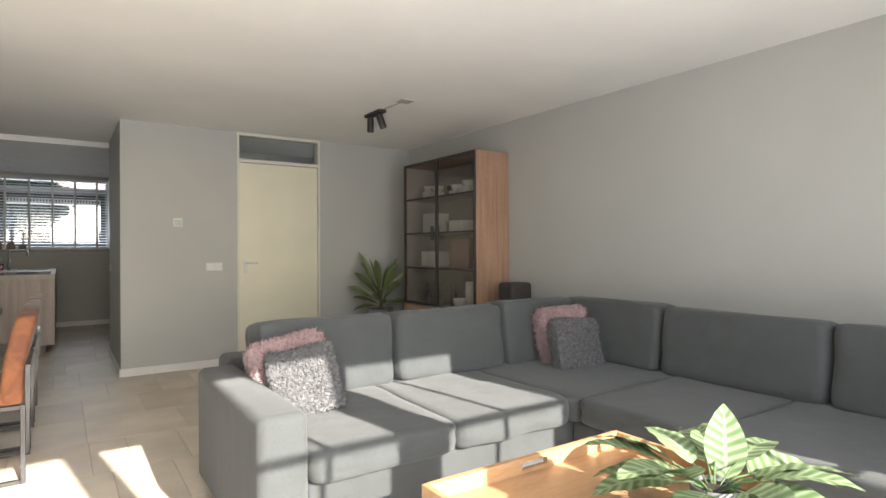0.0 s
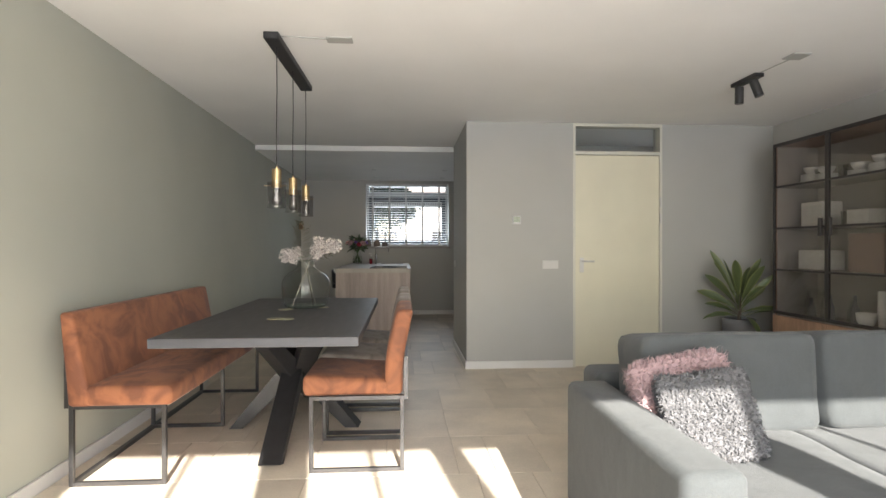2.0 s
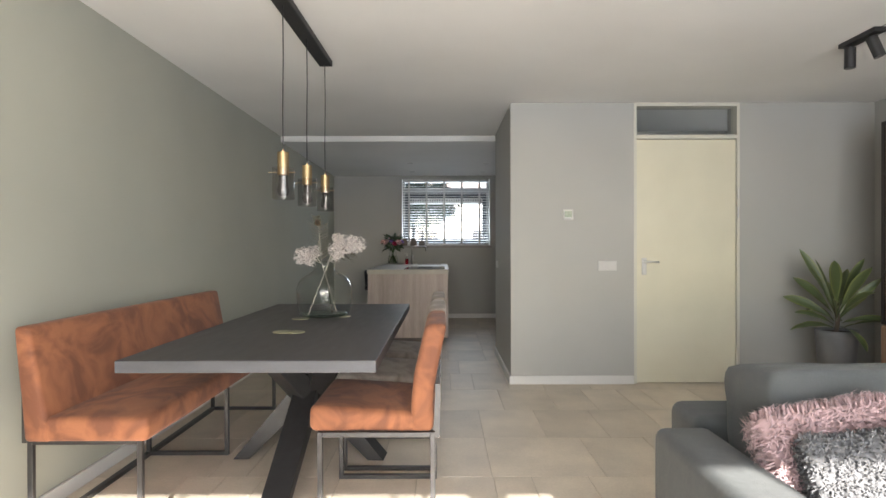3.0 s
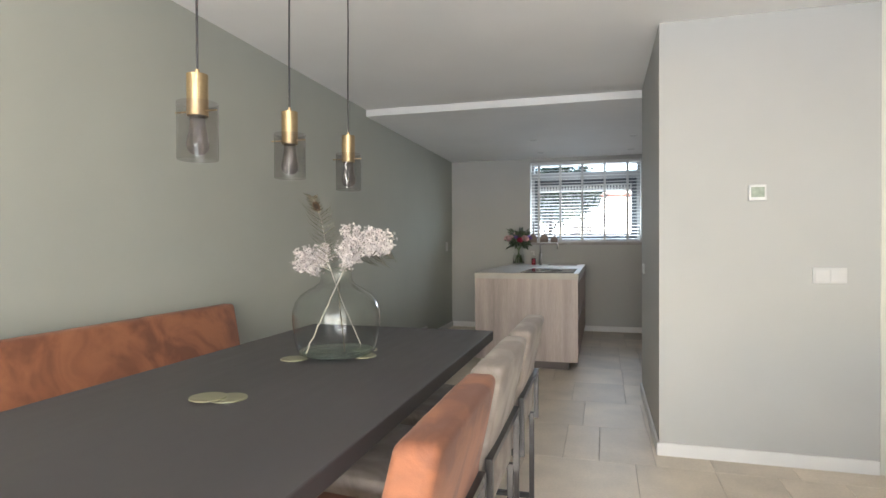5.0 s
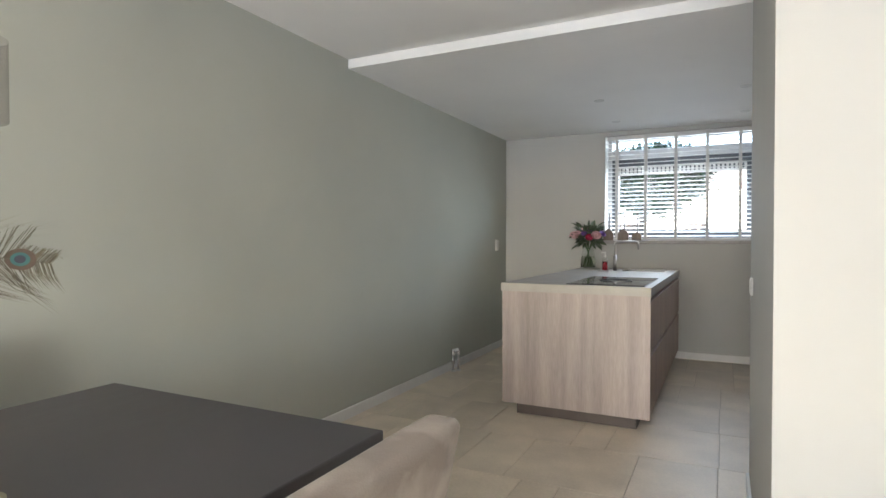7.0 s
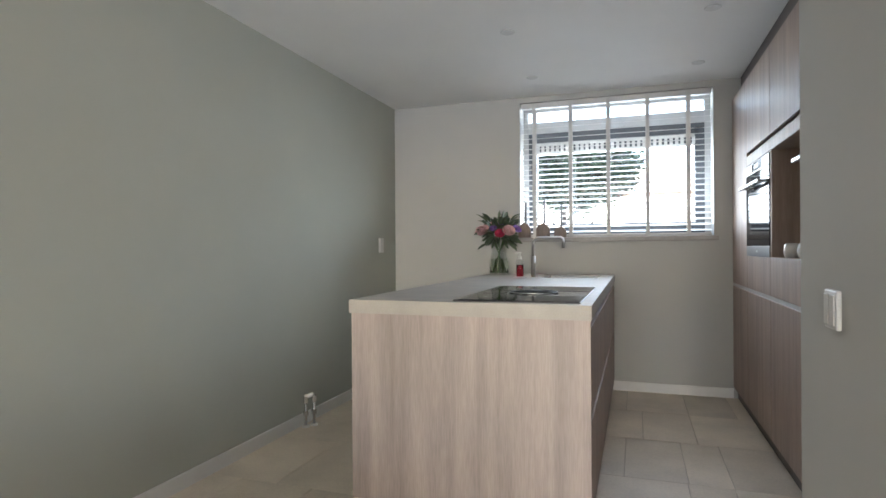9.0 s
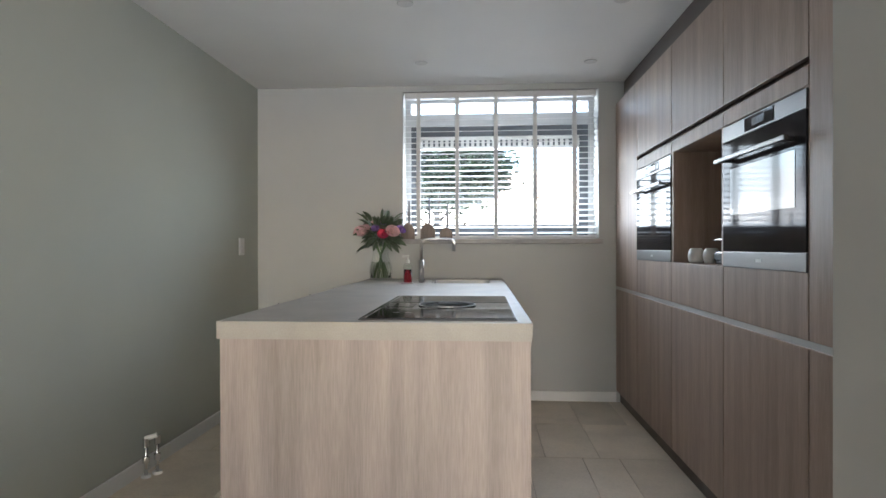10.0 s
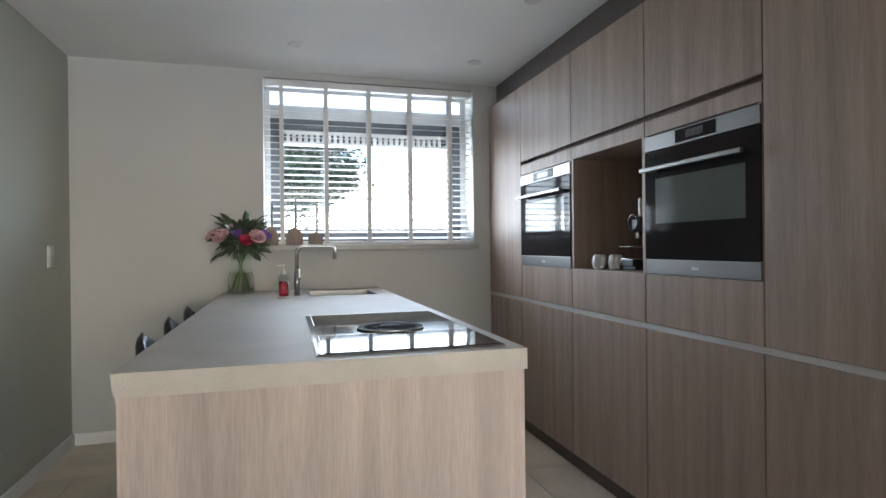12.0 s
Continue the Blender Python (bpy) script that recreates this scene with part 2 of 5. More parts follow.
def tube(points, radius, seg=10, close=False):
    """A round pipe along points."""
    bm = bmesh.new()
    pts = [Vector(p) for p in points]
    rings = []
    up = Vector((0.123, 0.31, 0.94)).normalized()
    for i, p in enumerate(pts):
        d = (pts[min(i + 1, len(pts) - 1)] - pts[max(i - 1, 0)]).normalized()
        u = d.cross(up).normalized()
        v = d.cross(u).normalized()
        rr = radius(i / (len(pts) - 1)) if callable(radius) else radius
        rings.append([bm.verts.new(p + rr * (math.cos(2 * math.pi * k / seg) * u + math.sin(2 * math.pi * k / seg) * v)) for k in range(seg)])
    for a, b in zip(rings, rings[1:]):
        for k in range(seg):
            bm.faces.new((a[k], a[(k + 1) % seg], b[(k + 1) % seg], b[k]))
    bm.faces.new(list(reversed(rings[0])))
    bm.faces.new(rings[-1])
    return bm


def cushion(cx, cy, cz, sx, sy, sz, power=(7, 7, 4), n=14, lump=0.004, tilt=0.0, axis="X", seed=0):
    """A soft upholstered block: a rounded box that bulges."""
    bm = bmesh.new()
    bmesh.ops.create_cube(bm, size=2.0)
    bmesh.ops.subdivide_edges(bm, edges=bm.edges[:], cuts=n, use_grid_fill=True)
    rot = Matrix.Rotation(radians(tilt), 4, axis)
    for v in bm.verts:
        c = v.co
        s = sum(abs(a) ** p for a, p in zip(c, power)) ** (1.0 / (sum(power) / 3))
        q = c / max(s, 1e-6)
        k = noise.noise(Vector((q.x * 1.7 + seed * 3.1, q.y * 1.7, q.z * 1.7))) * lump
        w = Vector((q.x * (sx / 2 + k), q.y * (sy / 2 + k), q.z * (sz / 2 + k)))
        v.co = Vector((cx, cy, cz)) + rot @ w
    return bm


# ---- the room ----
XL, XR, YR, YD, YK = -1.627, 3.84, -0.95, 5.67, 10.137
PIER, BEAM, HC, HK = 0.739, 7.093, 2.395, 2.335
WT = 0.2

structure("wall_west", B(XL - WT, XL, YR - WT, YK + 0.4, 0, 2.6), M["green"], "sage green painted plaster wall along dining corner", "wall")
structure("wall_east", B(XR, XR + WT, YR - WT, YD + WT, 0, 2.6), M["wall"], "warm white plaster living room wall", "wall")
structure("ceiling", B(XL, XR, YR - WT, BEAM, HC, HC + 0.2), M["ceiling"], "white painted living room ceiling", "ceiling")
structure("ceiling_kitchen", B(XL, 1.75, BEAM, YK, HK, HC + 0.2), M["ceiling"], "white lowered kitchen ceiling", "ceiling")

# wall with the hall door
DX0, DX1, DH, TRANS_TOP = 1.813, 2.665, 2.088, 2.365
bm = B(PIER, DX0 - 0.022, YD, BEAM - 0.035, 0, HC)
structure("wall_pier", bm, M["wall"], "warm white wall block between door and kitchen", "wall")
bm = B(DX1 + 0.022, XR, YD, YD + WT, 0, HC)
structure("wall_north", bm, M["wall"], "warm white wall beside the hall door", "wall")
structure("wall_above_door", B(DX0 - 0.022, DX1 + 0.022, YD, YD + WT, TRANS_TOP + 0.02, HC), M["wall"])

# kitchen window wall
WX0, WX1, WZ0, WZ1 = -0.515, 0.928, 1.19, 2.29
for nm, a in (("wall_kitchen_1", (XL, WX0, 0, 2.6)), ("wall_kitchen_2", (WX1, 1.9, 0, 2.6)), ("wall_kitchen_3", (WX0, WX1, 0, WZ0)), ("wall_kitchen_4", (WX0, WX1, WZ1, 2.6))):
    structure(nm, B(a[0], a[1], YK, YK + 0.3, a[2], a[3]), M["wall"], "warm white kitchen wall round the window", "wall")
structure("wall_kitchen_east", B(1.70, 1.9, BEAM, YK, 0, 2.6), M["wall"])

# garden front: glazed doors between posts
for nm, a in (("wall_garden_1", (XL, -0.905, 0, HC)), ("wall_garden_2", (2.75, XR, 0, HC)), ("wall_garden_3", (-0.905, 2.75, 2.36, HC)), ("wall_garden_4", (0.055, 0.245, 0, 2.36)), ("wall_garden_5", (1.005, 1.12, 0, 2.36)), ("wall_garden_6", (1.830, 2.015, 0, 2.36))):
    structure(nm, B(a[0], a[1], YR - WT, YR, a[2], a[3]), M["wall"], "warm white garden wall between glazed doors", "wall")


def window_unit(name, x0, x1, z0, z1, y, bars_x, bars_z, fw, label, depth=0.06, bar=0.025):
    """A fixed glazed unit with its frame, glazing bars and one pane."""
    w = thing(name, (x0, y, z0), label, "window")
    w["kind"] = "structure"
    for a in ((x0, x0 + fw, z0, z1), (x1 - fw, x1, z0, z1), (x0 + fw, x1 - fw, z0, z0 + fw), (x0 + fw, x1 - fw, z1 - fw, z1)):
        part("window_frame", B(a[0], a[1], y, y + depth, a[2], a[3], bevel=0.004), M["trim"], w)
    for bx in bars_x:
        part("glazing_bar", B(bx - bar / 2, bx + bar / 2, y + 0.01, y + depth - 0.01, z0 + fw, z1 - fw), M["trim"], w)
    for bz in bars_z:
        part("glazing_bar", B(x0 + fw, x1 - fw, y + 0.013, y + depth - 0.013, bz - bar / 2, bz + bar / 2), M["trim"], w)
    p = part("pane", B(x0 + fw, x1 - fw, y + depth / 2 - 0.002, y + depth / 2 + 0.002, z0 + fw, z1 - fw), M["pane"], w)
    p.visible_shadow = False
    return w


for nm, x0, x1, bx in (("window_2", -0.905, 0.055, -0.375), ("window_3", 0.245, 1.005, 0.620), ("window_4", 1.120, 1.830, 1.505), ("window_5", 2.015, 2.75, 2.36)):
    window_unit(nm, x0, x1, 0.0, 2.36, YR - 0.12, [bx], [1.78, 1.2, 0.62], 0.03, "tall white glazed garden door with slim bars", bar=0.022)

# floor: bed of grout; the tiles come last in the file
floor = structure("floor", B(XL, XR, YR - WT, YK, -0.15, -0.004), M["grout"], "beige stone tile floor in mixed widths", "floor")

# skirting boards
def skirting(name, x0, x1, y0, y1):
    return structure(name, B(x0, x1, y0, y1, 0, 0.072, bevel=0.003), M["trim"], "white painted skirting board", "skirting board")


skirting("baseboard_west", XL, XL + 0.016, YR, YK)
skirting("baseboard_pier", PIER - 0.014, DX0 - 0.028, YD - 0.014, YD)
skirting("baseboard_pier_side", PIER - 0.014, PIER, YD, BEAM - 0.035)
skirting("baseboard_north", DX1 + 0.028, XR, YD - 0.014, YD)
skirting("baseboard_east", XR - 0.014, XR, YR, YD - 0.014)
skirting("baseboard_kitchen", XL + 0.016, 1.05, YK - 0.014, YK)
structure("trim_beam", B(XL, PIER, BEAM - 0.004, BEAM, HK, HC), M["trim"])

# hall door with fanlight
door = thing("door_1", (DX0, YD, 0), "closed plain cream hall door in a white steel frame", "door")
door["kind"] = "structure"
part("door_leaf", B(DX0 + 0.003, DX1 - 0.003, YD + 0.012, YD + 0.052, 0.008, DH - 0.004, bevel=0.003), M["door"], door)
for a in ((DX0 - 0.024, DX0, 0, TRANS_TOP + 0.035), (DX1, DX1 + 0.024, 0, TRANS_TOP + 0.035)):
    part("door_frame", B(a[0], a[1], YD - 0.005, YD + 0.1, a[2], a[3], bevel=0.002), M["frame_paint"], door)
part("door_frame", B(DX0, DX1, YD - 0.004, YD + 0.1, DH, DH + 0.035, bevel=0.003), M["frame_paint"], door)
part("door_frame", B(DX0, DX1, YD - 0.004, YD + 0.1, TRANS_TOP, TRANS_TOP + 0.032, bevel=0.003), M["frame_paint"], door)
part("fanlight_pane", B(DX0, DX1, YD + 0.06, YD + 0.064, DH + 0.035, TRANS_TOP), M["pane"], door, "clear fanlight glass above the door")
plate = part("handle_plate", B(DX0 + 0.045, DX0 + 0.085, YD - 0.002, YD + 0.012, 0.93, 1.075, bevel=0.004), M["nickel"], door, "brushed steel handle plate")
lever = bmesh.new()
rod(lever, (DX0 + 0.065, YD, 1.04), (DX0 + 0.065, YD - 0.045, 1.04), 0.009)
rod(lever, (DX0 + 0.058, YD - 0.045, 1.04), (DX0 + 0.175, YD - 0.045, 1.04), 0.009)
part("door_handle", lever, M["nickel"], plate, "brushed steel lever", smooth=True)
for z in (1.46, 1.62):
    part("hinge", R((DX1 + 0.004, YD - 0.016, z - 0.05), (DX1 + 0.004, YD - 0.016, z + 0.05), 0.008), M["nickel"], door)
structure("wall_hall", B(DX0 - 0.6, DX1 + 0.6, YD + 1.2, YD + 1.3, 0, 2.6), M["wall"])
structure("ceiling_hall", B(DX0 - 0.03, XR, YD + WT, YD + 1.3, 2.42, 2.6), M["ceiling"])
structure("wall_hall_east", B(XR, XR + WT, YD + WT, YD + 1.3, 0, 2.6), M["wall"])
structure("floor_hall", B(DX0 - 0.03, XR, YD + WT, YD + 1.3, -0.15, 0), M["tile"])

# ---- dining corner ----
TX0, TX1, TY0, TY1, TZ = -1.085, -0.09, 2.995, 5.105, 0.745
table = thing("dining_table", ((TX0 + TX1) / 2, (TY0 + TY1) / 2, 0), "rectangular anthracite dining table on crossed black steel legs", "table")
part("tabletop", B(TX0, TX1, TY0, TY1, TZ - 0.048, TZ, bevel=0.004), M["tabletop"], table)
part("edge_band", B(TX0 + 0.003, TX1 - 0.003, TY0 - 0.0025, TY0 + 0.004, TZ - 0.046, TZ - 0.003), M["table_edge"], table, "lighter grey end edge of the tabletop")
tcx, tcy = (TX0 + TX1) / 2, (TY0 + TY1) / 2
part("mount_plate", B(tcx - 0.25, tcx + 0.25, tcy - 0.45, tcy + 0.45, TZ - 0.056, TZ - 0.0481), M["black"], table)
for fx_, fy_, ux, uy in ((0.0, -0.67, -0.17, -0.34), (-0.335, -0.01, -0.17, 0.34), (0.345, -0.03, 0.17, -0.34), (0.0, 0.66, 0.17, 0.34)):
    lb = bmesh.new()
    foot = Vector((tcx + fx_, tcy + fy_, 0.0))
    knee = Vector((tcx + fx_ * 0.12, tcy + fy_ * 0.12, 0.36))
    top = Vector((tcx + ux, tcy + uy, TZ - 0.057))
    for p, q in ((foot, knee), (knee, top)):
        a, b = p - (q - p).normalized() * 0.06, q + (q - p).normalized() * 0.03
        d = (b - a).normalized()
        sd = d.cross(Vector((0, 0, 1))).normalized()
        ot = sd.cross(d)
        m = Matrix((sd, ot, d)).transposed().to_4x4()
        m.translation = (a + b) / 2
        cb = bmesh.ops.create_cube(lb, size=1.0, matrix=m @ Matrix.Diagonal((0.125, 0.115, (b - a).length, 1)))
        bmesh.ops.bevel(lb, geom=list({e for v in cb["verts"] for e in v.link_edges}), offset=0.003, segments=2, affect="EDGES")
    for v in lb.verts:
        v.co.z = min(max(v.co.z, 0.0), TZ - 0.0562)
    part("leg", lb, M["black"], table)


def slab(x0, x1, y0, y1, z0, z1, lean=0.0, bevel=0.016, puff=0.006, thin_top=0.0, outer=0.0, fall=0.0, knee=0.0):
    """An upholstered slab with crisp sewn edges, slightly domed, leaning with its height."""
    bm = bmesh.new()
    bmesh.ops.create_cube(bm, size=1.0, matrix=Matrix.Translation(((x0 + x1) / 2, (y0 + y1) / 2, (z0 + z1) / 2)) @ Matrix.Diagonal((x1 - x0, y1 - y0, z1 - z0, 1)))
    bmesh.ops.bevel(bm, geom=bm.edges[:], offset=bevel, segments=4, affect="EDGES", profile=0.5)
    for k, (a, b) in enumerate(((x0, x1), (y0, y1), (z0, z1))):
        n = max(2, min(12, int((b - a) / 0.09)))
        for i in range(1, n):
            co, no = [0, 0, 0], [0, 0, 0]
            co[k], no[k] = a + bevel + (b - a - 2 * bevel) * i / n, 1
            bmesh.ops.bisect_plane(bm, geom=bm.verts[:] + bm.edges[:] + bm.faces[:], plane_co=co, plane_no=no)
    c = Vector(((x0 + x1) / 2, (y0 + y1) / 2, (z0 + z1) / 2))
    h = Vector(((x1 - x0) / 2, (y1 - y0) / 2, (z1 - z0) / 2))
    thin = min(range(3), key=lambda i: h[i])
    for v in bm.verts:
        q = [(v.co[i] - c[i]) / h[i] for i in range(3)]
        dome = 1.0
        for i in range(3):
            if i != thin:
                dome *= 1 - abs(q[i]) ** 8
        v.co[thin] += puff * dome * q[thin] + 0.003 * q[thin] * noise.noise(Vector(v.co) * 6.0)
        if thin_top:
            v.co.x += (outer - v.co.x) * thin_top * (v.co.z - z0) / (z1 - z0)
        v.co.z -= fall * max(0.0, v.co.z - z0) / (z1 - z0) * (v.co.x - x0) / (x1 - x0)
        v.co.x += lean * max(0.0, v.co.z - max(z0, knee))
    return bm


def sled(bm, x0, x1, y, z, w=0.022):
    """One closed rectangular sled leg across the depth of a seat."""
    for a in ((x0, x0 + w, 0.0, z), (x1 - w, x1, 0.0, z), (x0 + w, x1 - w, 0.0, w), (x0 + w, x1 - w, z - w, z)):
        box(bm, a[0], a[1], y - w / 2, y + w / 2, a[2], a[3], bevel=0.002, seg=1)
    return bm


bench = thing("dining_bench", (-1.3, 4.02, 0), "cognac velvet dining bench with backrest on black steel sleds", "bench")
BY0, BY1 = 3.075, 4.945
part("seat", slab(-1.45, -1.005, BY0 + 0.004, BY1 - 0.004, 0.405, 0.502, bevel=0.024), M["cognac"], bench, smooth=True)
bk = slab(-1.492, -1.385, BY0, BY1, 0.405, 0.862, -0.085, bevel=0.02, thin_top=0.42, outer=-1.492)
part("backrest", bk, M["cognac"], bench, smooth=True)
for y in (3.135, 4.045, 4.93):
    part("leg", sled(bmesh.new(), -1.514, -1.05, y, 0.402), M["steel_dark"], bench)
part("rail", B(-1.514, -1.487, 3.1461, 4.9189, 0.0, 0.022), M["steel_dark"], bench)
for y in (3.135, 4.93):
    part("back_post", B(-1.534, -1.514, y - 0.011, y + 0.011, 0.388, 0.64), M["steel_dark"], bench)

chair_mats = (("cognac", "cognac velvet dining chair on a black steel sled frame"), ("taupe", "taupe velvet dining chair on a black steel sled frame"), ("taupe", "taupe velvet dining chair on a black steel sled frame"))


def dining_chair(y0, key, label):
    c = thing("dining_chair", (-0.12, y0 + 0.25, 0), label, "chair", "chairs along the dining table")
    part("seat", slab(-0.40, 0.08, y0 + 0.004, y0 + 0.536, 0.402, 0.508, bevel=0.03, fall=0.03), M[key], c, smooth=True)
    part("backrest", slab(0.03, 0.119, y0, y0 + 0.54, 0.402, 0.851, 0.22, bevel=0.022, thin_top=0.05, outer=0.119, knee=0.58), M[key], c, smooth=True)
    for y in (y0 + 0.015, y0 + 0.51):
        part("leg", sled(bmesh.new(), -0.365, 0.13, y, 0.40), M["steel_dark"], c)
        part("back_post", B(0.13, 0.15, y - 0.011, y + 0.011, 0.378, 0.602), M["steel_dark"], c)
    part("back_rail", B(0.131, 0.149, y0 + 0.0265, y0 + 0.4985, 0.582, 0.602), M["steel_dark"], c)
    part("cross_rail", B(-0.365, -0.343, y0 + 0.0265, y0 + 0.4985, 0.378, 0.40), M["steel_dark"], c)
    return c


for i, (key, label) in enumerate(chair_mats):
    dining_chair((3.207, 3.807, 4.435)[i], key, label)

# ---- sofa ----
SY0, SY1, SX0 = 1.60, 2.90, 0.912
sofa = thing("corner_sofa", (2.22, 2.16, 0), "large dark grey woven corner sofa with loose back cushions", "sofa")
SF = M["sofa"]
SDX, SDY, SDZ = -0.065, 0.04, 0.93


def sofa_block(x0, x1, y0, y1, z0, z1, **k):
    return B(x0 + SDX, x1 + SDX, y0 + SDY, y1 + SDY, z0 * SDZ, z1 * SDZ, **k)


part("armrest", sofa_block(SX0, 1.10, SY0, 2.66, 0.05, 0.635, bevel=0.035, seg=4), SF, sofa, smooth=True)
part("base", sofa_block(1.10, 3.70, SY0 + 0.03, 2.66, 0.05, 0.34, bevel=0.02, seg=3), SF, sofa)
part("base", sofa_block(2.50, 3.70, 0.02, SY0 + 0.03, 0.05, 0.34, bevel=0.02, seg=3), SF, sofa)
part("back_frame", sofa_block(1.06, 3.72, 2.66, SY1, 0.05, 0.66, bevel=0.04, seg=4), SF, sofa, smooth=True)
part("back_frame", sofa_block(3.56, 3.78, 0.02, 2.66, 0.05, 0.66, bevel=0.04, seg=4), SF, sofa, smooth=True)
part("armrest", sofa_block(2.50, 3.56, -0.22, 0.02, 0.05, 0.635, bevel=0.035, seg=4), SF, sofa, smooth=True)


def soft(name, x0, x1, y0, y1, z0, z1, power, tilt=0, axis="X", seed=0):
    return part(name, cushion((x0 + x1) / 2 + SDX, (y0 + y1) / 2 + SDY, (z0 + z1) / 2 * SDZ, x1 - x0, y1 - y0, (z1 - z0) * SDZ, power, 14, 0.008, tilt, axis, seed), SF, sofa, smooth=True)


soft("seat_cushion", 1.10, 1.76, SY0 - 0.02, 2.48, 0.33, 0.475, (26, 26, 9), seed=1)
soft("seat_cushion", 1.76, 2.45, SY0 - 0.02, 2.48, 0.33, 0.475, (26, 26, 9), seed=2)
soft("seat_cushion", 2.45, 3.56, 1.56, 2.62, 0.33, 0.475, (26, 26, 9), seed=3)
soft("seat_cushion", 2.46, 3.40, 0.93, 1.56, 0.33, 0.475, (26, 26, 9), seed=4)
soft("seat_cushion", 2.46, 3.40, 0.03, 0.93, 0.33, 0.475, (26, 26, 9), seed=5)
soft("back_cushion", 1.135, 1.905, 2.38, 2.66, 0.44, 0.875, (20, 4, 10), -8, "X", 6)
soft("back_cushion", 1.905, 2.70, 2.38, 2.66, 0.44, 0.875, (20, 4, 10), -8, "X", 7)
soft("back_cushion", 2.70, 3.38, 2.38, 2.66, 0.44, 0.895, (20, 4, 10), -8, "X", 8)
soft("back_cushion", 3.30, 3.58, 1.69, 2.50, 0.44, 0.90, (4, 20, 10), 8, "Y", 9)
soft("back_cushion", 3.30, 3.58, 0.79, 1.69, 0.44, 0.885, (4, 20, 10), 8, "Y", 10)
soft("back_cushion", 3.30, 3.58, 0.04, 0.79, 0.44, 0.885, (4, 20, 10), 8, "Y", 11)
for x, y in ((1.0, 1.70), (1.14, 2.80), (2.58, 0.0), (3.62, 0.0), (3.62, 2.80), (2.40, 1.72)):
    part("foot", sofa_block(x - 0.03, x + 0.03, y - 0.03, y + 0.03, 0.0, 0.05), M["black"], sofa)

# ---- display cabinet ----
CX0, CX1, CY0, CY1, CZ = 3.44, 3.83, 3.775, 5.06, 2.095
cab = thing("display_cabinet", (3.63, 4.4, 0), "oak display cabinet with dark bronze framed glass doors", "cabinet")
part("side_panel", B(CX0, CX1, CY0, CY0 + 0.028, 0.06, CZ, bevel=0.002), M["oak"], cab)
part("side_panel", B(CX0, CX1, CY1 - 0.028, CY1, 0.06, CZ, bevel=0.002), M["oak"], cab)
part("top_panel", B(CX0, CX1, CY0 + 0.028, CY1 - 0.028, CZ - 0.028, CZ), M["oak"], cab)
part("back_panel", B(CX1 - 0.012, CX1, CY0 + 0.028, CY1 - 0.028, 0.06, CZ - 0.028), M["light_panel"], cab)
# sheets added over the inner oak; their colour stands for reflections in the glass
part("added_side_sheet", B(CX0 + 0.004, CX1 - 0.0125, CY1 - 0.034, CY1 - 0.0285, 0.06, CZ - 0.03), M["light_panel"], cab, "grey-brown sheet added over the oak side for the grey reflection in the glass")
part("added_side_sheet", B(CX0 + 0.004, CX1 - 0.0125, CY0 + 0.0285, CY0 + 0.034, 0.06, CZ - 0.03), M["light_panel"], cab, "grey-brown sheet added over the oak side for the grey reflection in the glass")
GZ0 = 0.592
for z in (0.06, GZ0 - 0.03, 0.97, 1.33, 1.70):
    part("shelf", B(CX0 + 0.03, CX1 - 0.0125, CY0 + 0.0345, CY1 - 0.0345, z, z + 0.018), M["light_panel"], cab)
M["bronze_frame"] = material("dark_bronze_frame", (0.035, 0.029, 0.026), 0.5, vary=0.1, scale=10)
cmid = (CY0 + CY1) / 2
M["smoked"] = thin_pane("smoked_cabinet_glass", (0.83, 0.82, 0.81), 0.06)
for y0, y1, hy in ((CY0 + 0.004, cmid - 0.003, cmid - 0.05), (cmid + 0.003, CY1 - 0.004, cmid + 0.05)):
    dr = part("door", B(CX0 - 0.02, CX0, y0, y0 + 0.016, GZ0, CZ - 0.004), M["bronze_frame"], cab, "dark bronze metal glazed door")
    part("stile", B(CX0 - 0.02, CX0, y1 - 0.016, y1, GZ0, CZ - 0.004), M["bronze_frame"], dr)
    for z in (GZ0, 0.972, 1.335, 1.70, CZ - 0.03):
        part("rail", B(CX0 - 0.019, CX0 - 0.001, y0 + 0.016, y1 - 0.016, z, z + 0.026 if z in (GZ0, CZ - 0.03) else z + 0.016), M["bronze_frame"], dr)
    part("pane", B(CX0 - 0.012, CX0 - 0.008, y0 + 0.016, y1 - 0.016, GZ0 + 0.026, CZ - 0.03), M["smoked"], dr)
    part("handle", B(CX0 - 0.045, CX0 - 0.02, hy - 0.014, hy + 0.014, 1.27, 1.41, bevel=0.003), M["bronze_frame"], dr, "black pull handle")
    part("drawer_front", B(CX0 - 0.02, CX0, y0, y1, 0.08, GZ0 - 0.014, bevel=0.002), M["oak"], cab)

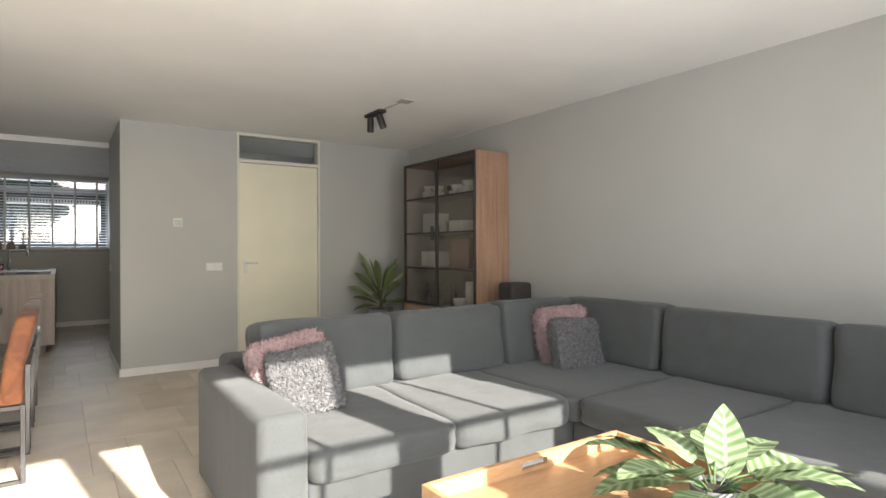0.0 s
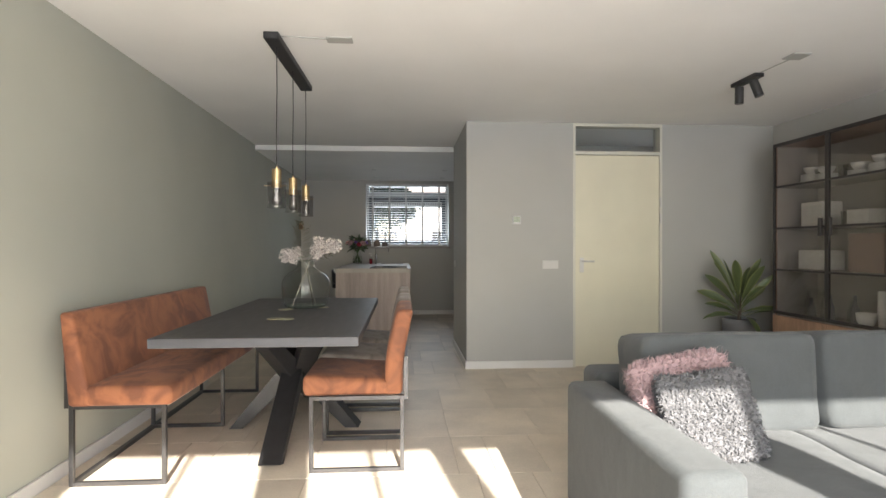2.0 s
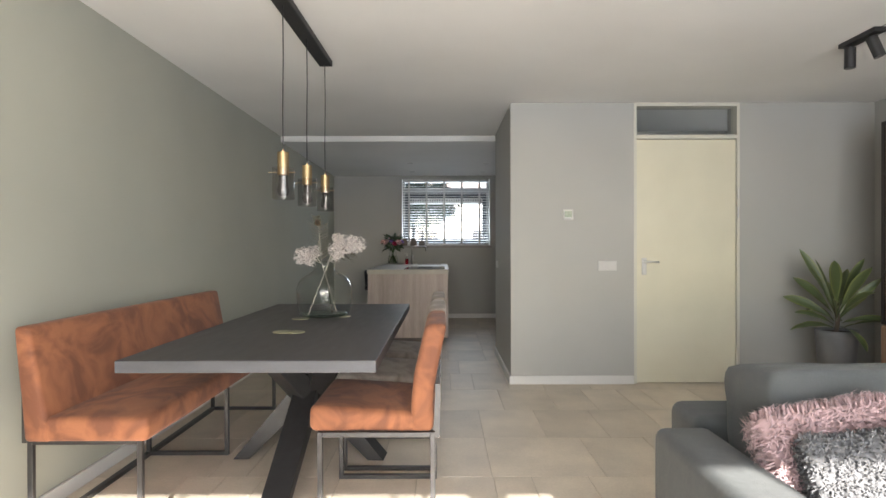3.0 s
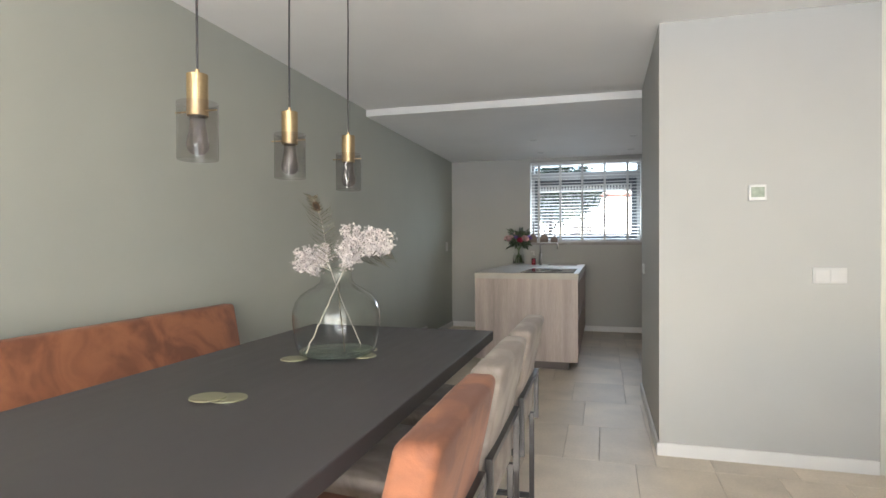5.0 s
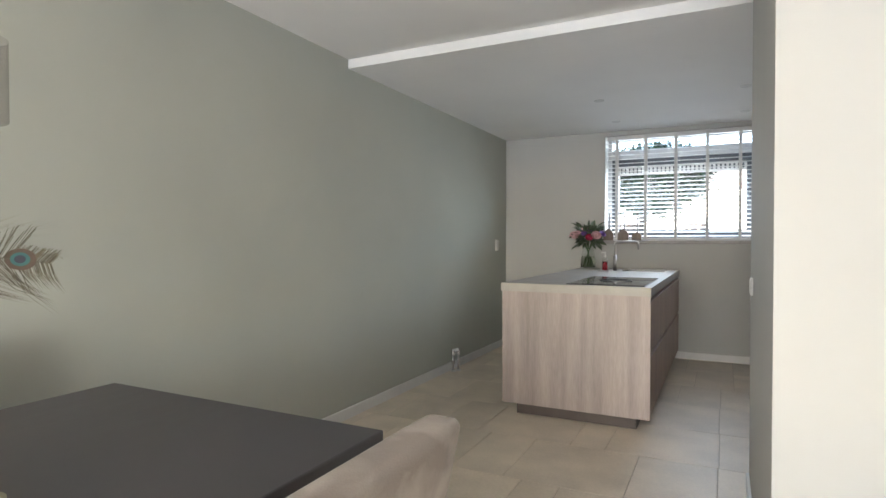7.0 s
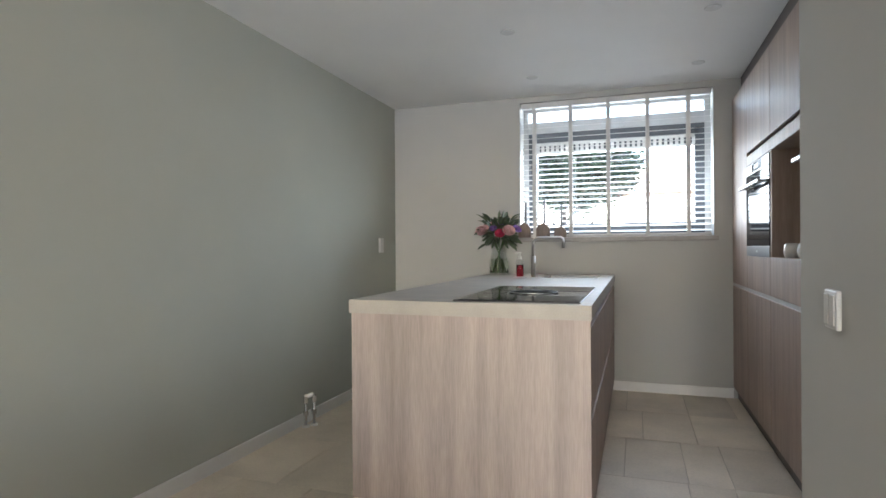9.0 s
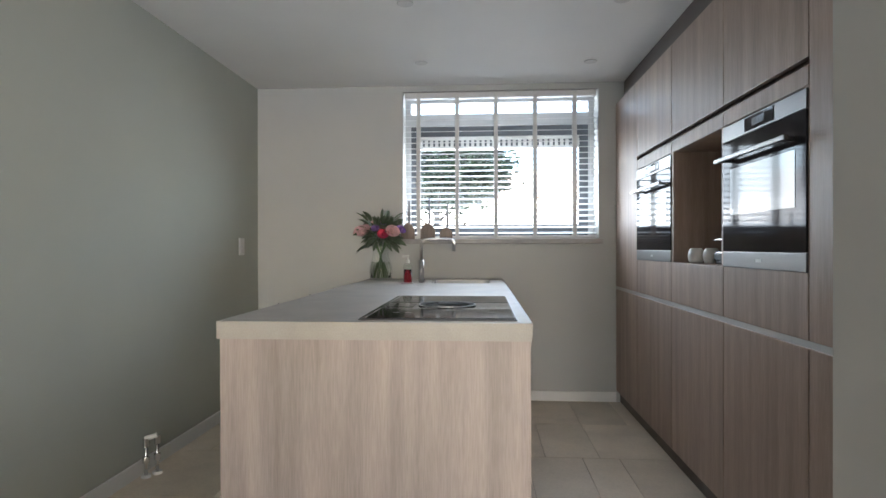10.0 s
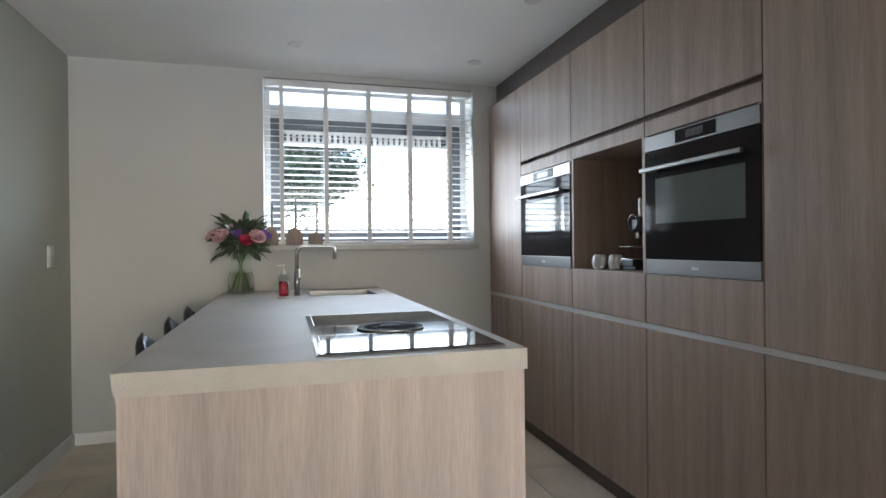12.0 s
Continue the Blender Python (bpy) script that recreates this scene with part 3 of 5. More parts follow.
# ---- kitchen ----
KX = 1.05
units = ((BEAM + 0.005, 7.698, "tall"), (7.698, 8.298, "oven"), (8.298, 8.922, "niche"), (8.922, 9.572, "oven"), (9.572, YK - 0.004, "tall"))
ZG, ZU, ZT, ZN, ZO, G = 0.845, 1.686, 2.17, 1.048, 1.614, 0.0025
for y0, y1, kind in units:
    labels = {"tall": "tall grey oak kitchen cabinet reaching nearly to the ceiling", "oven": "grey oak kitchen cabinet housing a built-in oven", "niche": "grey oak kitchen cabinet with an open niche"}
    u = thing("kitchen_cabinet", (1.3, (y0 + y1) / 2, 0), labels[kind], "cabinet", "tall kitchen cabinets")
    part("plinth", B(KX + 0.03, KX + 0.05, y0, y1, 0.0, 0.085), M["plinth"], u)
    part("door", B(KX, KX + 0.02, y0 + G, y1 - G, 0.085, ZG - 0.024, bevel=0.0015), M["kwood"], u)
    part("grip_channel", B(KX + 0.006, KX + 0.03, y0, y1, ZG - 0.023, ZG - 0.001), M["nickel"], u, "aluminium grip channel")
    if kind == "tall":
        part("door", B(KX, KX + 0.02, y0 + G, y1 - G, ZG, ZT, bevel=0.0015), M["kwood"], u)
        part("body", B(KX + 0.071, 1.69, y0 + G, y1 - G, 0.10, ZT), M["kwood"], u)
    else:
        part("door", B(KX, KX + 0.02, y0 + G, y1 - G, ZU + 0.012, ZT, bevel=0.0015), M["kwood"], u)
        part("drawer_front", B(KX, KX + 0.02, y0 + G, y1 - G, ZG, ZN, bevel=0.0015), M["kwood"], u)
        part("fascia", B(KX, KX + 0.02, y0 + G, y1 - G, ZO, ZU - 0.012, bevel=0.0015), M["kwood"], u)
        part("body", B(KX + 0.071, 1.69, y0 + G, y1 - G, 0.10, ZN - 0.016), M["kwood"], u)
        part("body", B(KX + 0.071, 1.69, y0 + G, y1 - G, ZO + 0.018, ZT), M["kwood"], u)
        part("side_panel", B(KX + 0.002, 1.69, y0 + G, y0 + 0.02, ZN + 0.0005, ZO - 0.0005), M["kwood"], u)
        part("side_panel", B(KX + 0.002, 1.69, y1 - 0.02, y1 - G, ZN + 0.0005, ZO - 0.0005), M["kwood"], u)
        part("back_panel", B(1.60, 1.69, y0 + 0.02, y1 - 0.02, ZN + 0.0005, ZO - 0.0005), M["kwood"], u)
        part("shelf", B(KX + 0.003, 1.60, y0 + 0.02, y1 - 0.02, ZN - 0.015, ZN + 0.0015), M["kwood"], u)
        part("shelf", B(KX + 0.003, 1.60, y0 + 0.02, y1 - 0.02, ZO - 0.0015, ZO + 0.017), M["kwood"], u)
structure("trim_cabinet_top", B(KX + 0.06, KX + 0.08, BEAM, YK, ZT, HK), M["plinth"], "dark filler strip above cabinets", "filler strip")

IX0, IX1, IY0, IY1, IZ = -0.752, 0.226, 7.645, 10.085, 0.899
isl = thing("kitchen_island", (-0.28, 8.9, 0), "pale oak kitchen island with dark plinth and drawer side", "kitchen island")
part("end_panel", B(IX0 + 0.006, IX1 - 0.004, IY0 + 0.012, IY0 + 0.034, 0.075, IZ - 0.055, bevel=0.001), M["kwood_light"], isl)
part("carcass", B(IX0 + 0.30, IX1 - 0.03, IY0 + 0.034, IY1 - 0.01, 0.10, IZ - 0.07), M["kwood"], isl)
part("back_panel", B(IX0 + 0.28, IX0 + 0.30, IY0 + 0.034, IY1 - 0.01, 0.10, IZ - 0.055), M["kwood_light"], isl)
part("plinth", B(IX0 + 0.10, IX1 - 0.09, IY0 + 0.05, IY1 - 0.02, 0.0, 0.10), M["plinth"], isl)
part("grip_channel", B(IX1 - 0.04, IX1 - 0.03, IY0 + 0.034, IY1 - 0.02, IZ - 0.085, IZ - 0.056), M["nickel"], isl)
for y0, y1 in ((IY0 + 0.036, 8.62), (8.62, 9.35), (9.35, IY1 - 0.02)):
    for z0, z1 in ((0.10, 0.46), (0.485, IZ - 0.088)):
        part("drawer_front", B(IX1 - 0.026, IX1 - 0.006, y0 + G, y1 - G, z0, z1, bevel=0.0015), M["kwood"], isl)
SKX0, SKX1, SKY0, SKY1 = -0.25, 0.13, 9.53, 9.94
top = bmesh.new()
for a in ((IX0, SKX0, IY0, IY1), (SKX1, IX1, IY0, IY1), (SKX0, SKX1, IY0, SKY0), (SKX0, SKX1, SKY1, IY1)):
    box(top, *a, IZ - 0.055, IZ)
bmesh.ops.remove_doubles(top, verts=top.verts, dist=1e-5)
wt = part("worktop", top, M["counter"], None)
wt.location = (0, 0, 0)
tagged(wt, "beige concrete-look worktop lying on the island", "worktop")


M["white_plastic"] = material("white_plastic", (0.55, 0.545, 0.525), 0.4, vary=0.02, scale=8)
M["frame_grey"] = material("pale_grey_window_paint", (0.45, 0.45, 0.45), 0.45, vary=0.04, scale=4)
M["anthracite"] = material("anthracite_window_frame", (0.07, 0.078, 0.09), 0.45, vary=0.08, scale=6)
M["sillstone"] = material("grey_sill_stone", (0.36, 0.34, 0.32), 0.5, vary=0.08, scale=14, grain=0.2, grain_scale=180)
M["matte_black"] = material("matt_black_enamel", (0.02, 0.02, 0.02), 0.8, vary=0.1, scale=20, spec=0.15)
M["oven_display"] = material("oven_display", (0.10, 0.10, 0.105), 0.2, vary=0.2, scale=40)
M["speaker_cloth"] = material("brown_black_speaker_cloth", (0.055, 0.048, 0.044), 0.8, vary=0.12, scale=20, grain=0.3, grain_scale=500, bump=0.3)
M["slat"] = material("white_blind_slat", (0.58, 0.57, 0.56), 0.5, vary=0.03, scale=6)
M["tape"] = material("white_ladder_tape", (0.60, 0.59, 0.57), 0.9, vary=0.05, scale=30, bump=0.3)
M["clear"] = shell_glass("clear_glass", (0.96, 0.975, 0.965))
M["bottle_glass"] = shell_glass("pale_green_glass", (0.94, 0.958, 0.948), 1.9)
M["smoke_glass"] = shell_glass("smoked_lamp_glass", (0.80, 0.785, 0.785))
M["water"] = glass("vase_water", (0.95, 0.97, 0.9), 0.0, 1.33)
M["pink_shag"] = material("pink_shag", (0.40, 0.27, 0.275), 0.95, vary=0.15, scale=25, sheen=0.3)
M["grey_shag"] = material("grey_shag", (0.15, 0.147, 0.152), 0.95, vary=0.3, scale=60, sheen=0.1)
M["stem"] = material("dry_stem", (0.52, 0.48, 0.41), 0.8, vary=0.2, scale=30)
M["dried_flower"] = material("dried_white_flower", (0.66, 0.60, 0.57), 0.9, vary=0.15, scale=50)
M["green_stem"] = material("green_stem", (0.08, 0.14, 0.05), 0.6, vary=0.2, scale=30)
M["rose_pink"] = material("pale_pink_rose", (0.62, 0.38, 0.39), 0.7, vary=0.15, scale=60)
M["rose_red"] = material("crimson_flower", (0.50, 0.03, 0.09), 0.7, vary=0.2, scale=60)
M["violet"] = material("violet_flower", (0.22, 0.12, 0.38), 0.7, vary=0.2, scale=60)
M["foliage"] = material("dark_leaf", (0.085, 0.115, 0.065), 0.5, vary=0.25, scale=30)
M["ceramic_grey"] = material("grey_ceramic_pot", (0.17, 0.17, 0.175), 0.5, vary=0.1, scale=8, bump=0.1)
M["ceramic_white"] = material("white_ceramic", (0.75, 0.74, 0.72), 0.3, vary=0.04, scale=10)
M["paper"] = material("book_paper", (0.7, 0.68, 0.64), 0.8, vary=0.06, scale=20)
M["kraft"] = material("brown_box_card", (0.30, 0.20, 0.16), 0.8, vary=0.1, scale=12)
M["gold"] = material("olive_gold_coaster", (0.30, 0.29, 0.19), 0.45, metal=0.4, vary=0.1, scale=20)
M["chrome"] = material("chrome", (0.75, 0.75, 0.76), 0.08, metal=1.0, vary=0.02, scale=5)
M["bare_wood"] = material("bare_wood_ornament", (0.25, 0.195, 0.16), 0.7, vary=0.15, scale=10, grain=0.3, grain_scale=40, stretch=(8, 8, 0.8))
M["leather"] = material("black_leather", (0.016, 0.016, 0.018), 0.35, vary=0.15, scale=40, bump=0.25, grain_scale=200)
M["soap_red"] = glass("red_soap", (0.85, 0.06, 0.10), 0.05, 1.35)
M["tap_steel"] = material("satin_tap_steel", (0.36, 0.35, 0.34), 0.32, metal=1.0, vary=0.04, scale=8, grain=0.06, grain_scale=60, stretch=(1, 1, 20))
# grey and brown reflections are put into these two hob glass colours
M["hob_grey_glass"] = material("hob_glass_grey_reflection", (0.05, 0.05, 0.053), 0.09, vary=0.06, scale=4, spec=0.16)
M["hob_zone"] = material("hob_glass_brown_reflection", (0.04, 0.035, 0.033), 0.06, vary=0.06, scale=4, spec=0.08)
M["screen"] = material("grey_display", (0.24, 0.29, 0.21), 0.25, vary=0.2, scale=40)
M["ink"] = material("pale_print", (0.45, 0.45, 0.45), 0.5, vary=0.05, scale=20)
M["soil"] = material("potting_soil", (0.03, 0.022, 0.015), 0.95, vary=0.3, scale=80, bump=0.8)
M["oven_window"] = material("oven_inner_glass", (0.11, 0.125, 0.115), 0.08, vary=0.05, scale=3, spec=0.25)


def striped_leaf(name, dark, light, freq, edge=None, edge_at=0.8):
    """A leaf blade: veins run slantwise from the midrib; the rim may have its own colour."""
    m = material(name, light, 0.42, vary=0.1, scale=20)
    nt = m.node_tree
    b = nt.nodes["Principled BSDF"]
    uv = nt.nodes.new("ShaderNodeUVMap")
    sep = nt.nodes.new("ShaderNodeSeparateXYZ")
    nt.links.new(uv.outputs[0], sep.inputs[0])

    def math_node(op, a, c=None):
        n = nt.nodes.new("ShaderNodeMath")
        n.operation = op
        for i, v in enumerate((a, c)):
            if v is None:
                continue
            if isinstance(v, (int, float)):
                n.inputs[i].default_value = v
            else:
                nt.links.new(v, n.inputs[i])
        return n.outputs[0]

    side = math_node("ABSOLUTE", math_node("MULTIPLY", math_node("SUBTRACT", sep.outputs[1], 0.5), 2.0))
    phase = math_node("MULTIPLY", math_node("SUBTRACT", sep.outputs[0], math_node("MULTIPLY", side, 0.12)), freq)
    wave = math_node("ADD", math_node("MULTIPLY", math_node("SINE", phase), 0.5), 0.5)
    if edge:
        wave = math_node("GREATER_THAN", side, edge_at)
    else:
        wave = math_node("MAXIMUM", math_node("POWER", wave, 1.6), math_node("LESS_THAN", side, 0.08))
    mix = nt.nodes.new("ShaderNodeMix")
    mix.data_type = "RGBA"
    mix.inputs[6].default_value = (*dark, 1)
    mix.inputs[7].default_value = (*(edge or light), 1)
    nt.links.new(wave, mix.inputs[0])
    nt.links.new(mix.outputs[2], b.inputs["Base Color"])
    b.inputs["Subsurface Weight"].default_value = 0.0
    return m


M["calathea"] = striped_leaf("striped_prayer_leaf", (0.10, 0.16, 0.065), (0.27, 0.335, 0.195), 52.0)
M["dracaena"] = striped_leaf("dragon_leaf", (0.085, 0.115, 0.045), (0.2, 0.3, 0.08), 1.0, edge=(0.17, 0.19, 0.065), edge_at=0.7)


def leaf(base, way, length, width, droop=0.3, cup=0.15, n=10, shape=0.75, wave=0.0, roll=0.0, across=None):
    """One leaf blade with a midrib fold, arching along its way."""
    bm = bmesh.new()
    uvl = bm.loops.layers.uv.new("UVMap")
    base, way = Vector(base), Vector(way).normalized()
    side = way.cross(Vector((0, 0, 1)))
    side = side.normalized() if side.length > 1e-3 else Vector((1, 0, 0))
    side = Matrix.Rotation(roll, 3, way) @ side
    if across is not None:
        side = Vector(across).normalized()
    rows, p, d = [], base.copy(), way.copy()
    for i in range(n + 1):
        s = i / n
        up = side.cross(d).normalized()
        w = width / 2 * (math.sin(math.pi * min(1.0, s ** shape)) ** 0.8 if 0 < s < 1 else 0.0) + 0.001
        row = []
        for k in (-1, -0.5, 0, 0.5, 1):
            ripple = wave * width * math.sin(s * 21 + k * 2) * abs(k)
            row.append(bm.verts.new(p + side * w * k + up * (abs(k) * w * cup + ripple)))
        rows.append((row, s))
        d = (d + Vector((0, 0, -1)) * droop / n).normalized()
        p = p + d * length / n
    for (a, s0), (b, s1) in zip(rows, rows[1:]):
        for k in range(4):
            f = bm.faces.new((a[k], a[k + 1], b[k + 1], b[k]))
            for lp, (u, v) in zip(f.loops, ((s0, k / 4), (s0, (k + 1) / 4), (s1, (k + 1) / 4), (s1, k / 4))):
                lp[uvl].uv = (u, v)
    return bm


# ---- kitchen window, outside to inside ----
win = thing("window_1", (WX0, YK + 0.2, WZ0), "kitchen window with dark casement, fanlight and vent grille", "window")
win["kind"] = "structure"
FY = YK + 0.19


def frame_bar(name, x0, x1, z0, z1, y0, y1, mat, label=""):
    return part(name, B(x0, x1, y0, y1, z0, z1, bevel=0.003), mat, win, label)


frame_bar("window_frame", WX0, WX0 + 0.04, WZ0, WZ1, FY, FY + 0.08, M["frame_grey"])
frame_bar("window_frame", WX1 - 0.04, WX1, WZ0, WZ1, FY, FY + 0.08, M["frame_grey"])
frame_bar("window_frame", WX0 + 0.04, WX1 - 0.04, WZ1 - 0.04, WZ1, FY, FY + 0.08, M["frame_grey"])
frame_bar("window_frame", WX0 + 0.04, WX1 - 0.04, WZ0, WZ0 + 0.03, FY, FY + 0.08, M["frame_grey"])
frame_bar("transom", WX0 + 0.04, WX1 - 0.04, 2.068, 2.16, FY, FY + 0.08, M["frame_grey"])
for a in ((WX0 + 0.04, WX0 + 0.11, WZ0 + 0.03, 2.068), (WX1 - 0.11, WX1 - 0.04, WZ0 + 0.03, 2.068), (WX0 + 0.11, WX1 - 0.11, WZ0 + 0.03, 1.305), (WX0 + 0.11, WX1 - 0.11, 1.985, 2.068)):
    frame_bar("casement", *a, FY + 0.005, FY + 0.07, M["anthracite"], "anthracite casement bar")
vent = frame_bar("vent_grille", WX0 + 0.11, WX1 - 0.11, 1.965, 1.985, FY, FY + 0.07, M["white_plastic"], "white slotted ventilation grille")
part("vent_rail", B(WX0 + 0.11, WX1 - 0.11, FY, FY + 0.07, 1.893, 1.913, bevel=0.002), M["white_plastic"], vent)
part("vent_back", B(WX0 + 0.11, WX1 - 0.11, FY + 0.03, FY + 0.07, 1.913, 1.965), M["anthracite"], vent)
nfin = 30
for i in range(nfin + 1):
    x = WX0 + 0.118 + (WX1 - WX0 - 0.236) * i / nfin
    part("vent_fin", B(x - 0.0115, x + 0.0115, FY, FY + 0.03, 1.9131, 1.9649), M["white_plastic"], vent)
part("vent_knob", R((WX1 - 0.165, FY - 0.012, 1.94), (WX1 - 0.165, FY - 0.0005, 1.94), 0.024, seg=4), M["anthracite"], vent, "dark vent knob")
for z0, z1, x0, x1 in ((1.305, 1.893, WX0 + 0.11, WX1 - 0.11), (2.16, WZ1 - 0.04, WX0 + 0.04, WX1 - 0.04)):
    p = part("pane", B(x0, x1, FY + 0.035, FY + 0.039, z0, z1), M["pane"], win)
    p.visible_shadow = False
structure("window_sill", B(WX0 - 0.02, WX1 + 0.03, YK - 0.03, FY, WZ0 - 0.035, WZ0, bevel=0.004), M["sillstone"], "grey composite stone window sill", "window sill")

# venetian blind
blind = thing("venetian_blind", (0.2, YK + 0.06, WZ1), "white venetian blind with broad ladder tapes, slats open", "blind")
BYC = YK + 0.045
part("head_rail", B(WX0 + 0.012, WX1 - 0.012, BYC - 0.025, BYC + 0.025, WZ1 - 0.045, WZ1 - 0.002, bevel=0.003), M["slat"], blind)
zs = WZ0 + 0.045
while zs < WZ1 - 0.06:
    sb = bmesh.new()
    r = box(sb, WX0 + 0.012, WX1 - 0.012, BYC - 0.024, BYC + 0.024, zs - 0.0015, zs + 0.0015)
    bmesh.ops.rotate(sb, verts=sb.verts, cent=(0, BYC, zs), matrix=Matrix.Rotation(radians(15), 3, "X"))
    part("slat", sb, M["slat"], blind)
    zs += 0.0425
part("bottom_rail", B(WX0 + 0.012, WX1 - 0.012, BYC - 0.025, BYC + 0.025, WZ0 + 0.004, WZ0 + 0.024, bevel=0.003), M["slat"], blind)
for x in (-0.40, -0.11, 0.18, 0.47, 0.76):
    for dy in (-0.0275, 0.0275):
        part("ladder_tape", B(x - 0.014, x + 0.014, BYC + dy - 0.0006, BYC + dy + 0.0006, WZ0 + 0.008, WZ1 - 0.01), M["tape"], blind)
part("pull_cord", tube([(WX1 - 0.06, BYC - 0.032, WZ1 - 0.05), (WX1 - 0.055, BYC - 0.034, 1.8), (WX1 - 0.06, BYC - 0.032, 1.5)], 0.0015, 6), M["tape"], blind)

# wooden ornaments on the sill
for x, w, h, stick, y in ((-0.475, 0.10, 0.125, 0.16, YK - 0.012), (-0.325, 0.11, 0.12, 0.18, YK - 0.012), (-0.19, 0.095, 0.09, 0.17, YK - 0.012)):
    o = thing("candle_holder", (x, y, WZ0), "bare wooden house-shaped candle holder with a tall thin candle", "candle holder", "ornaments on the sill")
    bm = bmesh.new()
    front = [(x - w / 2, 0), (x + w / 2, 0), (x + w / 2, h * 0.6), (x + w * 0.28, h * 0.86), (x, h), (x - w * 0.28, h * 0.86), (x - w / 2, h * 0.6)]
    va = [bm.verts.new((px, y - 0.016, WZ0 + pz)) for px, pz in front]
    vb = [bm.verts.new((px, y + 0.014, WZ0 + pz)) for px, pz in front]
    bm.faces.new(va)
    bm.faces.new(list(reversed(vb)))
    for i in range(7):
        j = (i + 1) % 7
        bm.faces.new((va[j], va[i], vb[i], vb[j]))
    bmesh.ops.recalc_face_normals(bm, faces=bm.faces)
    part("block", bm, M["bare_wood"], o)
    part("candle", R((x + 0.01, y, WZ0 + h * 0.95), (x + 0.01, y, WZ0 + h + stick), 0.009, 0.008, 12), M["ceramic_grey"], o, "thin grey candle")

# ---- outside the kitchen window ----
M["pavement"] = material("pale_pavement", (0.46, 0.44, 0.41), 0.9, vary=0.1, scale=3, bump=0.2)
M["render_wall"] = material("pale_house_wall", (0.66, 0.63, 0.6), 0.9, vary=0.06, scale=2)
M["roof"] = material("pale_roof_tiles", (0.42, 0.33, 0.29), 0.8, vary=0.15, scale=5)
M["bark"] = material("bark", (0.10, 0.075, 0.055), 0.9, vary=0.25, scale=14, bump=0.8, stretch=(4, 4, 0.7))
M["tree_leaf"] = material("street_tree_leaf", (0.032, 0.066, 0.022), 0.5, vary=0.3, scale=3)
structure("ground", B(-400, 400, -400, 600, -0.6, -0.16), M["pavement"], "pale paved street outside", "ground")
house = thing("house", (2, 46, -0.16), "pale row house with a low tiled roof across the street", "house")
part("wall", B(-26, 32, 46, 54, -0.16, 4.8), M["render_wall"], house)
rb = bmesh.new()
rv = [rb.verts.new(c) for c in ((-26.4, 45.6, 4.7), (32.4, 45.6, 4.7), (32.4, 50, 7.0), (-26.4, 50, 7.0), (32.4, 54.4, 4.7), (-26.4, 54.4, 4.7))]
for f in ((0, 1, 2, 3), (3, 2, 4, 5), (0, 3, 5), (1, 4, 2), (1, 0, 5, 4)):
    rb.faces.new([rv[i] for i in f])
part("roof", rb, M["roof"], house)
M["gutter"] = material("red_gutter", (0.32, 0.08, 0.05), 0.6, vary=0.1, scale=4)
part("gutter", B(-26.2, 32.2, 45.75, 45.99, 4.62, 4.78), M["gutter"], house, "red gutter along the facade")
for i in range(12):
    wdw = part("window", B(-24 + i * 4.4, -22.2 + i * 4.4, 45.97, 46.02, 0.9, 2.5), M["trim"], house)
    part("pane", B(-23.92 + i * 4.4, -22.28 + i * 4.4, 45.955, 45.965, 0.98, 2.42), M["blackglass"], wdw)

# unseen wall, added to keep the sun off the tree and street
structure("wall_upper_shade", B(XL - WT, XR + WT, YK + 0.1, YK + 0.3, 2.61, 5.6), M["render_wall"], "unseen upper wall added to shade the tree and street", "wall")
TRX, TRY = -0.45, 12.75
tree = thing("garden_tree", (TRX, TRY, -0.16), "small leafy green tree close outside the kitchen window", "tree")
rt = random.Random(9)
limbs = [tube([(TRX, TRY, -0.16), (TRX + 0.02, TRY, 0.6), (TRX - 0.03, TRY + 0.02, 1.3), (TRX, TRY, 2.1)], lambda s: 0.06 * (1 - 0.6 * s), 12)]
for k in range(9):
    a = k * 2.4
    z = 1.15 + 0.09 * k
    st, e = Vector((TRX, TRY, z)), Vector((TRX + 0.7 * math.cos(a), TRY + 0.5 * math.sin(a), z + 0.45))
    limbs.append(tube([st, st.lerp(e, 0.5) + Vector((0, 0, 0.06)), e], lambda s: 0.022 * (1 - 0.8 * s), 6))
trunk = bmesh.new()
for b in limbs:
    me = bpy.data.meshes.new("limb")
    b.to_mesh(me)
    b.free()
    trunk.from_mesh(me)
    bpy.data.meshes.remove(me)
part("trunk", trunk, M["bark"], tree)
crown = bmesh.new()
for _ in range(300):
    d = Vector((rt.gauss(0, 1), rt.gauss(0, 1), rt.gauss(0, 1))).normalized() * rt.uniform(0.25, 1.0) ** 0.6
    c = Vector((TRX + 0.05 + d.x * 0.86, TRY + d.y * 0.65, 2.07 + d.z * 0.5))
    for _ in range(48):
        p = c + Vector((rt.gauss(0, 0.075), rt.gauss(0, 0.075), rt.gauss(0, 0.06)))
        m = Matrix.Translation(p) @ Euler((rt.uniform(-1, 1), rt.uniform(-1, 1), rt.uniform(0, 6.3))).to_matrix().to_4x4()
        z = rt.uniform(0.032, 0.054)
        crown.faces.new([crown.verts.new(m @ Vector(v)) for v in ((-z, 0, 0), (0, -z * 0.55, 0.004), (z, 0, -0.004), (0, z * 0.55, 0.004))])
part("crown", crown, M["tree_leaf"], tree)

